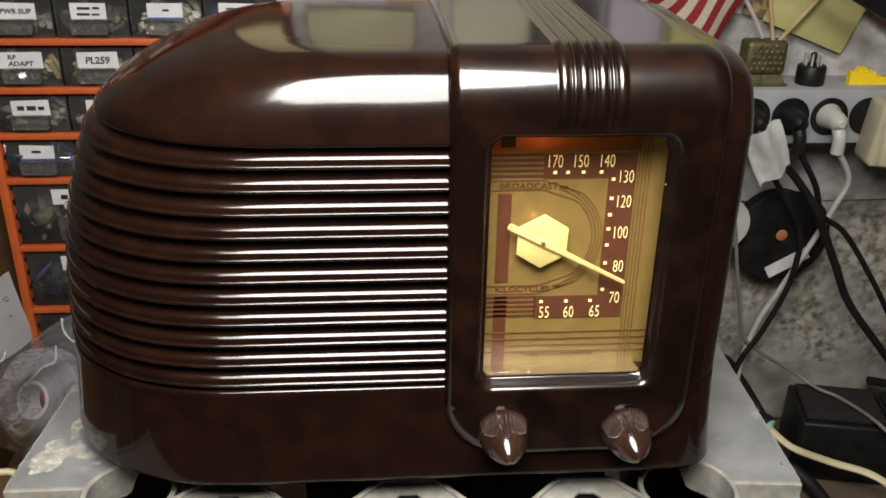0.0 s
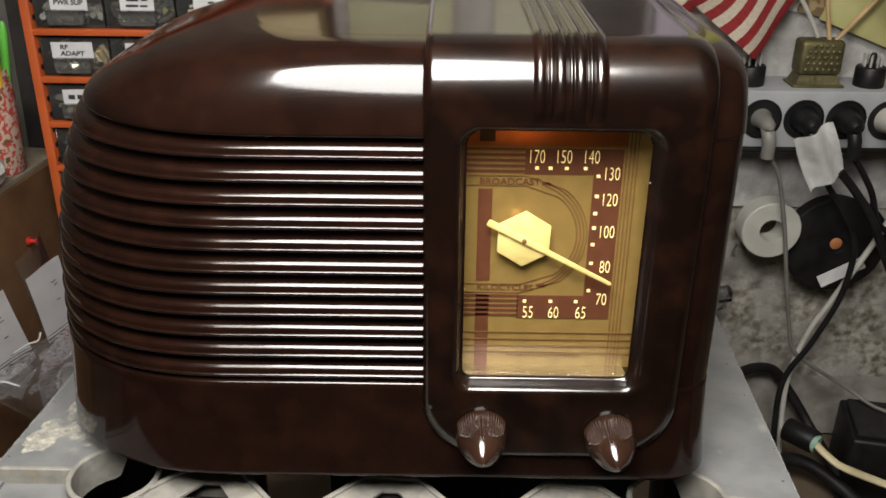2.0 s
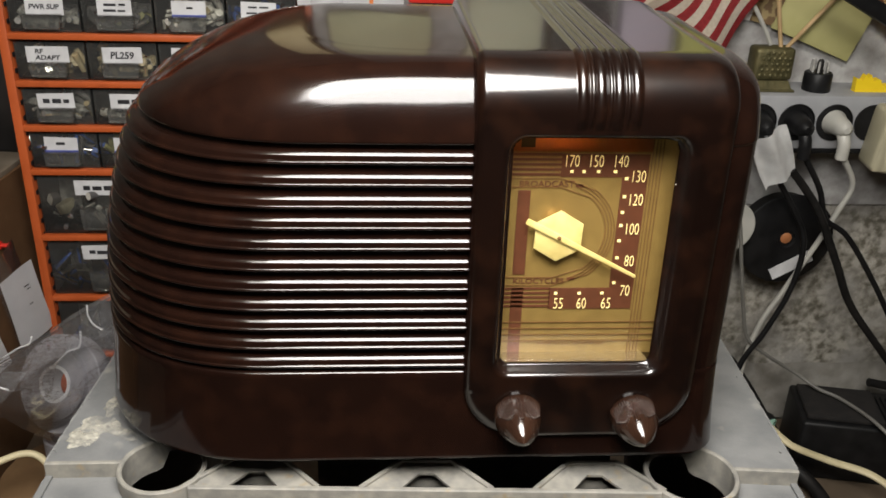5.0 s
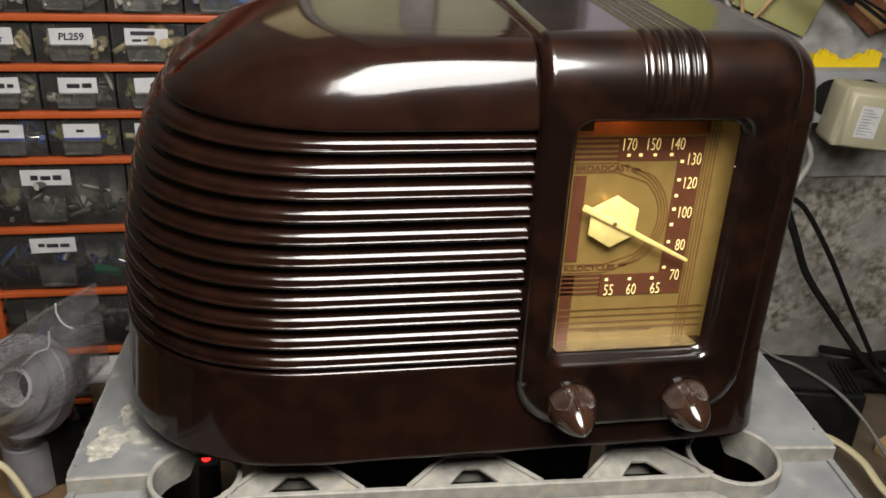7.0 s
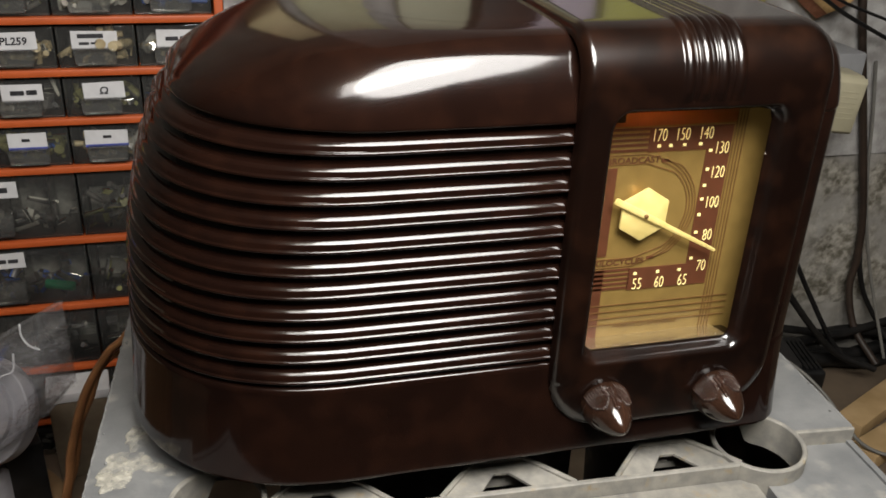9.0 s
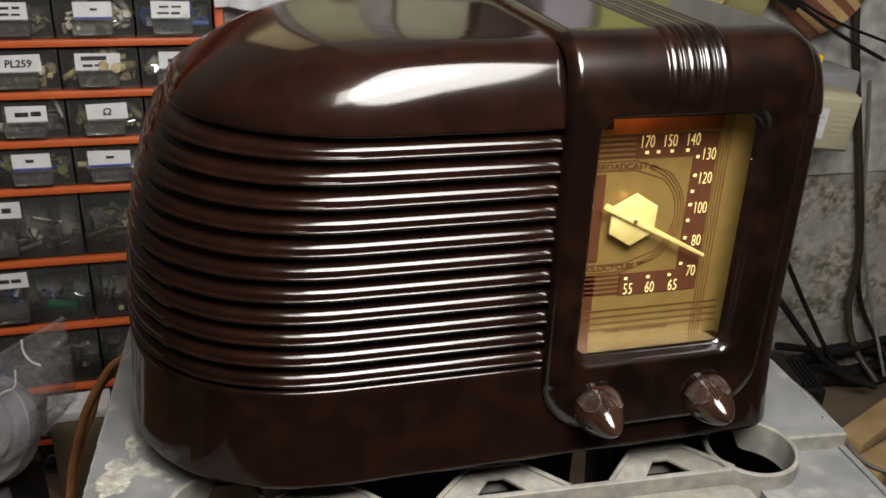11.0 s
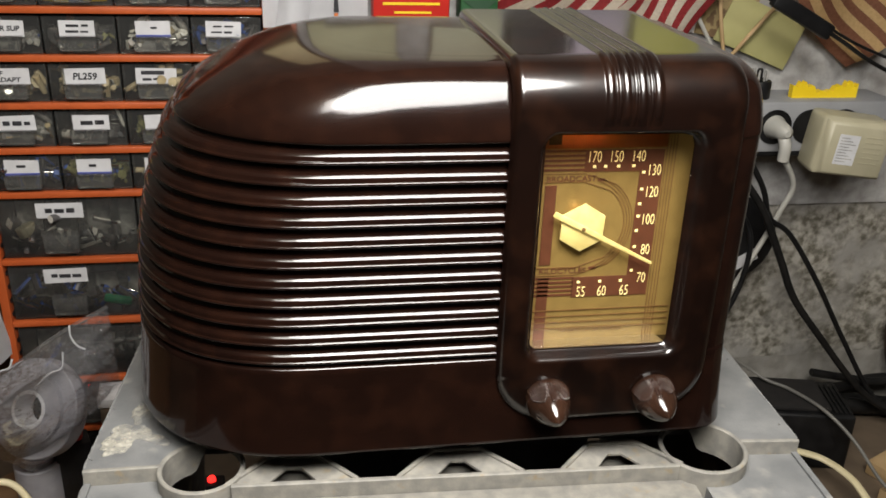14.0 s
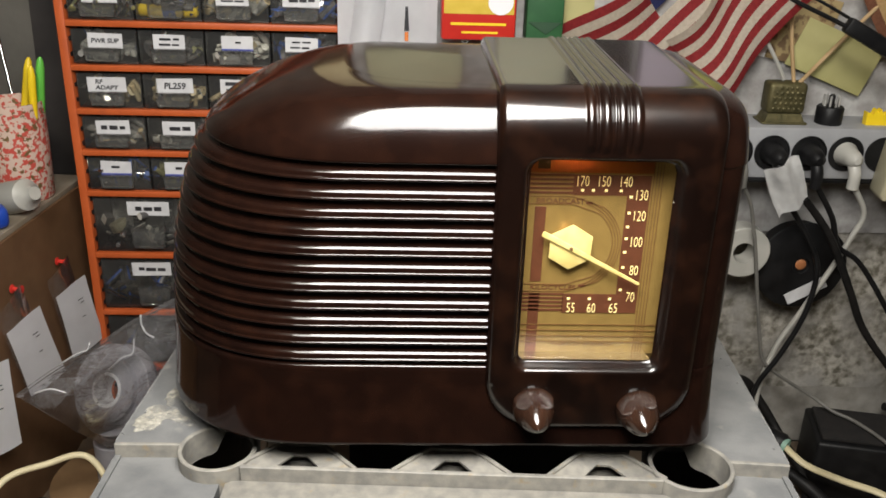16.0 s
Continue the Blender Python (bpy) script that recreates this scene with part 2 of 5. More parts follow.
MIXED = [surface("bits_" + n, a, b, 0.5, 90) for n, a, b in (
    ("grey", (0.16, 0.16, 0.15), (0.40, 0.39, 0.36)), ("tan", (0.34, 0.27, 0.15), (0.5, 0.42, 0.26)),
    ("white", (0.5, 0.49, 0.44), (0.66, 0.64, 0.58)), ("dark", (0.05, 0.05, 0.055), (0.14, 0.13, 0.12)),
    ("olive", (0.16, 0.16, 0.06), (0.27, 0.26, 0.11)), ("blue", (0.03, 0.08, 0.32), (0.05, 0.12, 0.42)))]


# ---- building helpers ----
def mesh_of(name, bm, material, smooth=40):
    me = bpy.data.meshes.new(name)
    bm.normal_update()
    bm.to_mesh(me)
    bm.free()
    for m in material if isinstance(material, (list, tuple)) else [material]:
        me.materials.append(m)
    if smooth:
        me.polygons.foreach_set("use_smooth", [True] * len(me.polygons))
        me.set_sharp_from_angle(angle=radians(smooth))
    return me


def part(name, bm, material, parent, label="", smooth=40):
    ob = new(name, mesh_of(name, bm, material, smooth))
    ob.parent = parent
    return tagged(ob, label)


def thing(name, label, category, m=None, group="", kind=""):
    ob = new(name)
    ob.empty_display_size = 0.02
    if m is not None:
        ob.matrix_world = m
    return tagged(ob, label, category, group, kind)


def solid(name, bm, material, label, category, m=None, group="", kind="", smooth=40):
    ob = new(name, mesh_of(name, bm, material, smooth))
    if m is not None:
        ob.matrix_world = m
    return tagged(ob, label, category, group, kind)


def box(lo, hi, bevel=0.0, seg=2, bm=None):
    out = bmesh.new()
    bmesh.ops.create_cube(out, size=1.0)
    for v in out.verts:
        v.co = Vector([lo[i] + (v.co[i] + 0.5) * (hi[i] - lo[i]) for i in range(3)])
    if bevel:
        bmesh.ops.bevel(out, geom=out.edges[:], offset=bevel, segments=seg, profile=0.5, affect="EDGES")
    return join(bm, out) if bm else out


def join(bm, other):
    me = bpy.data.meshes.new("joined")
    other.to_mesh(me)
    other.free()
    bm.from_mesh(me)
    bpy.data.meshes.remove(me)
    return bm


def moved(bm, m):
    bmesh.ops.transform(bm, matrix=m, verts=bm.verts[:])
    return bm


def loft(rings, closed=True, cap_start=False, cap_end=False, bm=None):
    """Faces between rings of points of equal number."""
    bm = bm or bmesh.new()
    rows = [[bm.verts.new(p) for p in r] for r in rings]
    n = len(rows[0])
    for a, b in zip(rows, rows[1:]):
        for i in range(n if closed else n - 1):
            j = (i + 1) % n
            bm.faces.new((a[i], a[j], b[j], b[i]))
    if cap_start:
        bm.faces.new(rows[0][::-1])
    if cap_end:
        bm.faces.new(rows[-1])
    return bm


def lathe(profile, seg=32, cap=True):
    """A solid turned round z from (radius, z) pairs."""
    rings = [[(r * math.cos(2 * math.pi * i / seg), r * math.sin(2 * math.pi * i / seg), z) for i in range(seg)] for r, z in profile]
    return loft(rings, True, cap, cap)


def curve_points(points, n=8):
    """A smooth line through the points."""
    p = [Vector(q) for q in points]
    p = [p[0] * 2 - p[1]] + p + [p[-1] * 2 - p[-2]]
    out = []
    for i in range(1, len(p) - 2):
        a, b, c, d = p[i - 1:i + 3]
        for k in range(n):
            t = k / n
            out.append(0.5 * (2 * b + (c - a) * t + (2 * a - 5 * b + 4 * c - d) * t * t + (3 * b - a - 3 * c + d) * t ** 3))
    return out + [p[-2]]


def tube(points, r, seg=10, n=8, flat=1.0):
    """A round cable, or a flat one, along a smooth line."""
    line = curve_points(points, n) if n else [Vector(q) for q in points]
    side, rings = Vector((0, 0, 1)), []
    for i, p in enumerate(line):
        d = (line[min(i + 1, len(line) - 1)] - line[max(i - 1, 0)]).normalized()
        side = (side - d * side.dot(d))
        side = (side if side.length > 1e-6 else d.orthogonal()).normalized()
        up = d.cross(side)
        rings.append([p + (side * math.cos(a) * flat + up * math.sin(a)) * r for a in (2 * math.pi * k / seg for k in range(seg))])
    return loft(rings, True, True, True)


def prism(outline, y0, y1, bevel=0.0):
    """An outline of (x, z) pairs given depth along y."""
    bm = bmesh.new()
    a = [bm.verts.new((x, y0, z)) for x, z in outline]
    b = [bm.verts.new((x, y1, z)) for x, z in outline]
    n = len(a)
    bm.faces.new(a)
    bm.faces.new(b[::-1])
    for i in range(n):
        bm.faces.new((a[i], b[i], b[(i + 1) % n], a[(i + 1) % n]))
    bmesh.ops.recalc_face_normals(bm, faces=bm.faces[:])
    if bevel:
        bmesh.ops.bevel(bm, geom=bm.edges[:], offset=bevel, segments=2, profile=0.5, affect="EDGES")
    return bm


def plate(x0, x1, z0, z1, y, thick=0.0003):
    return box((x0, y - thick, z0), (x1, y, z1))


def lettering(text, x0, x1, z0, z1, y, bold=0.0, shear=0.0):
    """The built-in font's letters as a thin mesh that fills a box, facing -y."""
    data = bpy.data.curves.new("letters", "FONT")
    data.body, data.extrude, data.offset, data.resolution_u, data.shear = text, 0.01, bold, 3, shear
    ob = bpy.data.objects.new("letters", data)
    scene.collection.objects.link(ob)
    me = bpy.data.meshes.new_from_object(ob.evaluated_get(bpy.context.evaluated_depsgraph_get()))
    bpy.data.objects.remove(ob)
    bm = bmesh.new()
    bm.from_mesh(me)
    bpy.data.meshes.remove(me)
    bpy.data.curves.remove(data)
    xs, ys = [v.co.x for v in bm.verts], [v.co.y for v in bm.verts]
    for v in bm.verts:
        u, w = (v.co.x - min(xs)) / (max(xs) - min(xs)), (v.co.y - min(ys)) / (max(ys) - min(ys))
        v.co = Vector((x0 + u * (x1 - x0), y - (0.0003 if v.co.z > 0 else 0.0), z0 + w * (z1 - z0)))
    return bm


def sheet(w, h, nx, nz, shape, thick=0.0004):
    """A thin sheet in x and z with its bulge y = shape(u, v), given a little thickness."""
    rows = [[(u * w, shape(u, v), v * h) for u in (i / nx for i in range(nx + 1))] for v in (j / nz for j in range(nz + 1))]
    bm = loft(rows, False)
    bmesh.ops.solidify(bm, geom=bm.faces[:], thickness=thick)
    return bm


# ---- the radio ----
XL, XR, YF, YB = -0.1665, 0.117, -0.014, 0.118
RIB_LOW, RIB_HIGH, RIBS = 1.0595, 1.1605, 11
BODY_TOP, FOOT = 1.1915, 1.0035
SPLIT = (0.0905, 0.0100, 0.0022)


def arc(cx, cy, rx, ry, a0, a1, n):
    return [(cx + rx * math.cos(radians(a0 + (a1 - a0) * i / n)), cy + ry * math.sin(radians(a0 + (a1 - a0) * i / n))) for i in range(n + 1)]


TAPER = ((1.000, 0.0), (1.060, 0.0), (1.075, 0.0008), (1.100, 0.0032), (1.125, 0.0085), (1.137, 0.0120), (1.149, 0.0164), (1.155, 0.0192), (1.1605, 0.0222), (1.1700, 0.0310))
DOME = ((1.1605, 0.0236), (1.165, 0.0266), (1.170, 0.0328), (1.175, 0.0408), (1.180, 0.0500), (1.184, 0.0590), (1.187, 0.0680), (1.189, 0.0755),
        (1.1905, 0.0830), (1.1915, 0.0920))


def eased(z, table):
    """A value between the pairs of a table, with no corner in its course."""
    i = min(max(sum(q[0] <= z for q in table) - 1, 0), len(table) - 2)
    way = lambda j: (table[min(j + 1, len(table) - 1)][1] - table[max(j - 1, 0)][1]) / (table[min(j + 1, len(table) - 1)][0] - table[max(j - 1, 0)][0])
    (a, u), (b, v) = table[i], table[i + 1]
    t, w = min(max((z - a) / (b - a), 0), 1), b - a
    return u * (1 + 2 * t) * (1 - t) ** 2 + way(i) * w * t * (1 - t) ** 2 + v * t * t * (3 - 2 * t) + way(i + 1) * w * t * t * (t - 1)


def taper(z):
    """How far the rounded end is drawn in at a height."""
    return eased(z, TAPER)


def bow(cx, cy, rx, ry, n, e):
    """A quarter of a superellipse, from the front round to the end."""
    out = []
    for i in range(n + 1):
        a = math.pi / 2 * i / n
        out.append((cx - rx * math.sin(a) ** (2 / e), cy - ry * math.cos(a) ** (2 / e) if i < n else cy))
    return out


def plan(df, dl, dr, db, rl=0.08, rr=0.016, rb=0.03, wide=0.0, e=2.3):
    """The radio's outline from above, drawn in by so much at front, left, right and back."""
    x0, x1, y0, y1 = XL + dl, XR - dr, YF + df, YB - db
    return (arc(x1 - rr, y0 + rr, rr, rr, 0, -90, 10) + [(x, y0) for x in SPLIT] + bow(x0 + rl + wide, y0 + rl, rl + wide, rl, 40, e)
            + arc(x0 + rb, y1 - rb, rb, rb, 180, 90, 8) + arc(x1 - rb * 0.6, y1 - rb * 0.6, rb * 0.6, rb * 0.6, 90, 0, 6))


def level(z, d):
    k = taper(z)
    return [(x, y, z) for x, y in plan(d, d + k, d, d + 0.15 * k, 0.087 - d - 0.2 * k, max(0.016 - d, 0.004), 0.03 - d * 0.5)]


radio = thing("table_radio", "dark brown mottled bakelite table radio with horizontal louvres, lit dial", "radio")

SKIRT = FOOT + 0.0114
skirt = [level(z, d) for d, z in ((0.030, SKIRT), (0.0130, SKIRT), (0.0030, SKIRT), (-0.0022, SKIRT + 0.0001), (-0.0030, SKIRT + 0.0004), (-0.0033, SKIRT + 0.0011), (-0.0032, SKIRT + 0.0020), (-0.0028, SKIRT + 0.0055), (-0.0022, SKIRT + 0.0110), (-0.0012, SKIRT + 0.0220), (-0.0004, SKIRT + 0.0330), (0.0, RIB_LOW - 0.0050), (0.0, RIB_LOW - 0.0028),
                                  (0.0002, RIB_LOW - 0.0014), (0.0008, RIB_LOW - 0.0006), (0.0022, RIB_LOW - 0.0002), (0.0050, RIB_LOW))]
part("base_skirt", loft(skirt[::-1], True, False, False), BAKELITE, radio, "plain glossy band under the louvres", 50)
part("base_plate", loft([level(FOOT + 0.0230, 0.006), level(FOOT + 0.0150, 0.006)], True, True, True), BLACK_FELT, radio, smooth=30)
for fx, fy in ((-0.105, 0.012), (0.090, 0.012), (-0.105, 0.092), (0.090, 0.092)):
    part("foot", moved(lathe([(0.0, 0.0), (0.007, 0.0), (0.0075, 0.0005), (0.0075, 0.0160)], 20), pose(fx, fy, FOOT)), BLACK_FELT, radio)
LEFT, RIGHT = list(range(13, 64)), list(range(63, 71)) + list(range(0, 12))
part("grille_core", loft([[level(z, 0.0035)[i] for i in LEFT] for z in (RIB_HIGH + 0.002, RIB_LOW - 0.001)], False), BAKELITE, radio)
part("right_shell", loft([[level(z, 0.0004)[i] for i in RIGHT] for z in (RIB_HIGH + 0.0022, RIB_LOW - 0.001)], False), BAKELITE, radio)

pitch = (RIB_HIGH - RIB_LOW) / RIBS
rib_shape = ((0.0034, 0.085), (0.0020, 0.110), (0.0007, 0.160), (0.0002, 0.205), (0.0, 0.245), (0.0, 0.280), (0.0001, 0.302), (0.0004, 0.328), (0.0006, 0.345), (0.00066, 0.41),
             (0.00070, 0.47), (0.00080, 0.525), (0.00095, 0.565), (0.00118, 0.598), (0.00145, 0.632), (0.00178, 0.670), (0.00214, 0.704), (0.00250, 0.729), (0.00290, 0.749), (0.0033, 0.766), (0.0034, 0.83), (0.0034, 0.99))
for k in range(RIBS):
    rings = [level(RIB_LOW + (k + f) * pitch, d) for d, f in rib_shape]
    bm = loft([[r[i] for i in LEFT] for r in rings[::-1]], False)
    bm.faces.new([bm.verts.new(r[LEFT[0]]) for r in rings])
    part("louvre", bm, BAKELITE, radio, smooth=45)


def shoulder(f0, f1, f2, k=0.84, n=26):
    """A rounded corner as (inward, upward) shares from 0 to 1: its slope goes evenly from f0 to f1 degrees, then quickly to f2."""
    pts, x, z = [(0.0, 0.0)], 0.0, 0.0
    for i in range(n):
        t = (i + 0.5) / n
        f = radians(f0 + (f1 - f0) * t / k if t < k else f1 + (f2 - f1) * (t - k) / (1 - k))
        x, z = x + math.sin(f), z + math.cos(f)
        pts.append((x, z))
    return [(a / x, b / z) for a, b in pts]


def bend_shares(slopes, n):
    """The same from (share of the way, slope in degrees) pairs."""
    pts, x, z = [(0.0, 0.0)], 0.0, 0.0
    for i in range(n):
        f = radians(float(np.interp((i + 0.5) / n, [q[0] for q in slopes], [q[1] for q in slopes])))
        x, z = x + math.sin(f), z + math.cos(f)
        pts.append((x, z))
    return [(a / x, b / z) for a, b in pts]


NOSE, FLAT = bend_shares(((0, 2), (0.60, 18), (0.88, 42), (1, 88)), 40), bend_shares(((0, 3), (0.624, 14), (0.847, 40.8), (0.93, 77), (1, 89)), 60)


def dome_level(z, i, d=0.0):
    """The outline of the shoulder at a height; i goes from 0 at the louvres to 1 at the flat top."""
    k = eased(z, DOME)
    g = (k - 0.0236) / 0.0684
    rl = 0.0828 - 0.012 * g
    wide = 0.0476 * max(g, 0.0) * (1 - g)
    h = (z - RIB_HIGH - 0.0016) / (BODY_TOP - RIB_HIGH - 0.0016)
    square = 0.026 * (float(np.interp(h, [q[1] for q in FLAT], [q[0] for q in FLAT])) - i)
    front, out = YF + 0.026 * i + d, []
    # the plain right end stands upright and turns over in a tight round
    over = min(max((z - BODY_TOP + 0.0135) / 0.0135, 0), 1)
    right = 0.0005 * i + 0.0110 * (1 - math.sqrt(1 - over * over))
    for x, y in plan(0.026 * i + d, k + d, right + d, 0.002 + 0.003 * i + d, rl, 0.016 + 0.004 * i, 0.024 - 0.006 * i, wide, 2.3 + 0.58 * g + 2.5 * g * (1 - g)):
        # beside the dial band the front stands up straighter than at the rounded end
        w = min(max((x + 0.1434) / 0.0512, 0), 1)
        out.append((x, y + square * w * w * (3 - 2 * w) * max(0.0, 1 - (y - front) / rl), z))
    return out


dome = [dome_level(RIB_HIGH + 0.0002, 0, 0.0037), dome_level(RIB_HIGH + 0.0003, 0, 0.0012), dome_level(RIB_HIGH + 0.0008, 0, 0.0003)]
for i, h in NOSE:
    dome.append(dome_level(RIB_HIGH + 0.0016 + (BODY_TOP - RIB_HIGH - 0.0016) * h, i))
for k in (0.5, 2.0):
    dome.append([(x, y, BODY_TOP + 0.0001 * k) for x, y, z in dome_level(BODY_TOP, 1, 0.001 * k)])
shell = loft(dome[::-1], True, True)
bmesh.ops.delete(shell, geom=[f for f in shell.faces if 0.0105 < f.calc_center_median().x < 0.0895 and f.calc_center_median().y < 0.012], context="FACES")
part("top_shell", shell, BAKELITE, radio, "rounded glossy top and shoulder", 60)

# the band that frames the dial and runs over the top
BX0, BX1, FACE, BAND_TOP, BR, BAND_LOW = 0.0, 0.1015, -0.0192, 1.1955, 0.0195, 1.0265
WIN = (0.0150, 0.0816, 1.0622, 1.1648)
WIN_SOFT = (0.0045, 0.0075, 0.0040, 0.0028)
WIN_R = 0.0062
RIDGES = [(0.0398 + 0.0068 * i, 0.0022, 0.0013) for i in range(4)] + [(0.0434 + 0.0068 * i, 0.0010, 0.0010) for i in range(3)]
BEND = shoulder(2, 84, 90, 0.94, 44)
turn_z = BAND_TOP - BR
front_len, bend_len = turn_z - BAND_LOW, BR * 1.571


def steps(*spans):
    out = []
    for a, b, s in spans:
        n = max(1, round((b - a) / s))
        out += [a + (b - a) * i / n for i in range(n)]
    return out + [spans[-1][1]]


def band_point(x, s):
    """Place and outward way of the band's surface at the way s from its lower edge."""
    if s < front_len:
        return Vector((x, FACE, BAND_LOW + s)), Vector((0, -1, 0))
    t = min((s - front_len) / bend_len, 1) * (len(BEND) - 1)
    i = min(int(t), len(BEND) - 2)
    (a, b), (c, d) = BEND[i], BEND[i + 1]
    t -= i
    p = Vector((x, FACE + BR * (a + (c - a) * t), turn_z + BR * (b + (d - b) * t)))
    p.y += max(0, s - front_len - bend_len)
    def way(j):
        e, f = BEND[max(j - 1, 0)], BEND[min(j + 1, len(BEND) - 1)]
        return Vector((0, -(f[1] - e[1]), f[0] - e[0])).normalized()
    return p, (way(i).lerp(way(i + 1), t)).normalized() if s < front_len + bend_len else Vector((0, 0, 1))


def band_height(x, s):
    z = band_point(x, s)[0].z
    up = min(max((s - front_len) / 0.025, 0), 1)
    wl, wr, hr = 0.0036, 0.0060 + 0.005 * up, 0.0050 + 0.001 * up
    r = 0.026
    dx_l, dx_r, d_b = x - BX0, BX1 - x, s
    corner = 0
    if s < r and (x < BX0 + r or x > BX1 - r):
        cx = BX0 + r if x < BX0 + r else BX1 - r
        corner = r - math.hypot(x - cx, s - r)
        dl = dr = db = corner
    else:
        dl, dr, db = dx_l, dx_r, d_b
    if min(dl, dr, db) < 0:
        return None
    h = 0.0
    for d, w, hh in ((dl, wl, 0.0055), (dr, wr, hr), (db, 0.0032, 0.0055)):
        if d < w:
            h = min(h, -hh * (1 - math.sqrt(max(0, 1 - (1 - d / w) ** 2))))
    grow = min(max((z - 1.1690) / 0.004, 0), 1) if s < front_len + bend_len else 1
    for c, w, hh in RIDGES:
        if abs(x - c) < w:
            h += hh * grow * (1 - ((x - c) / w) ** 2) ** 0.8
    if s < front_len + 0.02:
        wr = WIN_R if z > 1.11 else 0.0042
        ex = max(WIN[0] + wr - x, 0, x - WIN[1] + wr)
        ez = max(WIN[2] + wr - z, 0, z - WIN[3] + wr)
        d = math.hypot(ex, ez) - wr
        if d < -0.0009:
            return None
        sx, sz = WIN_SOFT[0] if x < 0.05 else WIN_SOFT[1], WIN_SOFT[2] if z < 1.11 else WIN_SOFT[3]
        q = max(d, 0) / ((ex * sx + ez * sz) / (ex + ez))
        if q < 1:
            u = (1 - q) / 0.74
            h -= 0.0045 * (1 - math.sqrt(max(0, 1 - u * u))) if u < 1 else 0.0045 + (0.0022 if z > 1.11 else 0.0022 - 0.0004 * max(ez / (ex + ez), min(1, max(0, 1 - (z - WIN[2]) / 0.0030)))) * (u - 1) / (1 / 0.74 - 1)
    return h


xs = steps((BX0, 0.006, 0.0005), (0.006, 0.0095, 0.001), (0.0095, WIN[0], 0.0004), (WIN[0], 0.021, 0.0006), (0.021, 0.036, 0.0025), (0.036, 0.0655, 0.00035),
           (0.0655, 0.080, 0.0025), (0.080, WIN[1], 0.0006), (WIN[1], 0.0915, 0.0004), (0.0915, BX1, 0.0005))
s_of = lambda z: z - BAND_LOW
ss = steps((0, 0.008, 0.0006), (0.008, 0.026, 0.0012), (0.026, s_of(WIN[2]), 0.0004), (s_of(WIN[2]), s_of(1.071), 0.0006), (s_of(1.071), s_of(1.154), 0.005),
           (s_of(1.154), s_of(1.173), 0.0005), (s_of(1.173), front_len + bend_len, 0.0009), (front_len + bend_len, front_len + bend_len + 0.012, 0.003),
           (front_len + bend_len + 0.012, front_len + bend_len + 0.113, 0.012))
bm = bmesh.new()
grid = []
for s in ss:
    row = []
    for x in xs:
        h = band_height(x, s)
        if h is None:
            row.append(None)
        else:
            p, n = band_point(x, s)
            row.append(bm.verts.new(p + n * h))
    grid.append(row)
for a, b in zip(grid, grid[1:]):
    for i in range(len(xs) - 1):
        quad = [v for v in (a[i], a[i + 1], b[i + 1], b[i]) if v]
        if len(quad) > 2:
            bm.faces.new(quad)
part("dial_band", bm, WORN_BAKELITE, radio, "raised bakelite band framing the dial", 75)

sill = [(-0.0138, 1.0606), (-0.0126, 1.0622), (-0.0060, 1.0608), (0.0004, 1.0594), (0.0004, 1.0560), (-0.0138, 1.0560)]
part("window_sill", loft([[(x, y, z) for y, z in sill] for x in (0.0125, 0.0868)], True, True, True), WORN_BAKELITE, radio, smooth=50)

# tan tint stands in for dial light caught in the lens's lower edge
flange = [(-0.0122, 1.0627), (-0.0060, 1.0614), (0.0, 1.0601), (0.0, 1.0597), (-0.0060, 1.0610), (-0.0122, 1.0623)]
part("lens_flange", loft([[(x, y, z) for y, z in flange] for x in (0.0155, 0.0812)], True, True, True), clear("dial_glow_celluloid", (0.55, 0.43, 0.25), 0.18, 0.10), radio, smooth=50)

# dial
dial = part("dial", box((0.008, 0.0, 1.052), (0.092, 0.0015, 1.174)), DIAL_TAN, radio, "gold and brown printed dial, lit from behind")
Y1 = -0.0001
for name, x0, x1, z0, z1 in (("top_panel", 0.010, 0.0745, 1.1545, 1.1715), ("number_panel", 0.0375, 0.0738, 1.1435, 1.1535),
                             ("number_panel", 0.0632, 0.0738, 1.0925, 1.1434), ("number_panel", 0.0370, 0.0738, 1.0822, 1.0924),
                             ("upright_bar", 0.0205, 0.0258, 1.0990, 1.1375), ("upright_bar", 0.0205, 0.0258, 1.0540, 1.0925)):
    part(name, plate(x0, x1, z0, z1, Y1), DIAL_TOP if name == "top_panel" else DIAL_BROWN, dial, smooth=0)
part("lamp_mark", plate(0.0205, 0.0262, 1.1562, 1.1625, Y1 - 0.0003), BLACK_FELT, dial, smooth=0)
for z0, n in ((1.1440, 5), (1.0830, 5)):
    for i in range(n):
        part("stripe", plate(0.0120, 0.0375, z0 + i * 0.00215, z0 + i * 0.00215 + 0.0011, Y1), DIAL_BROWN, dial, smooth=0)
for i in range(4):
    part("upright_line", plate(0.0745 + i * 0.0014, 0.0749 + i * 0.0014, 1.0580, 1.1680, Y1 - 0.0001), DIAL_LINE, dial, smooth=0)
    part("cross_line", plate(0.0100, 0.0860, 1.0658 + i * 0.0032, 1.0662 + i * 0.0032, Y1 - 0.0002), DIAL_LINE, dial, smooth=0)
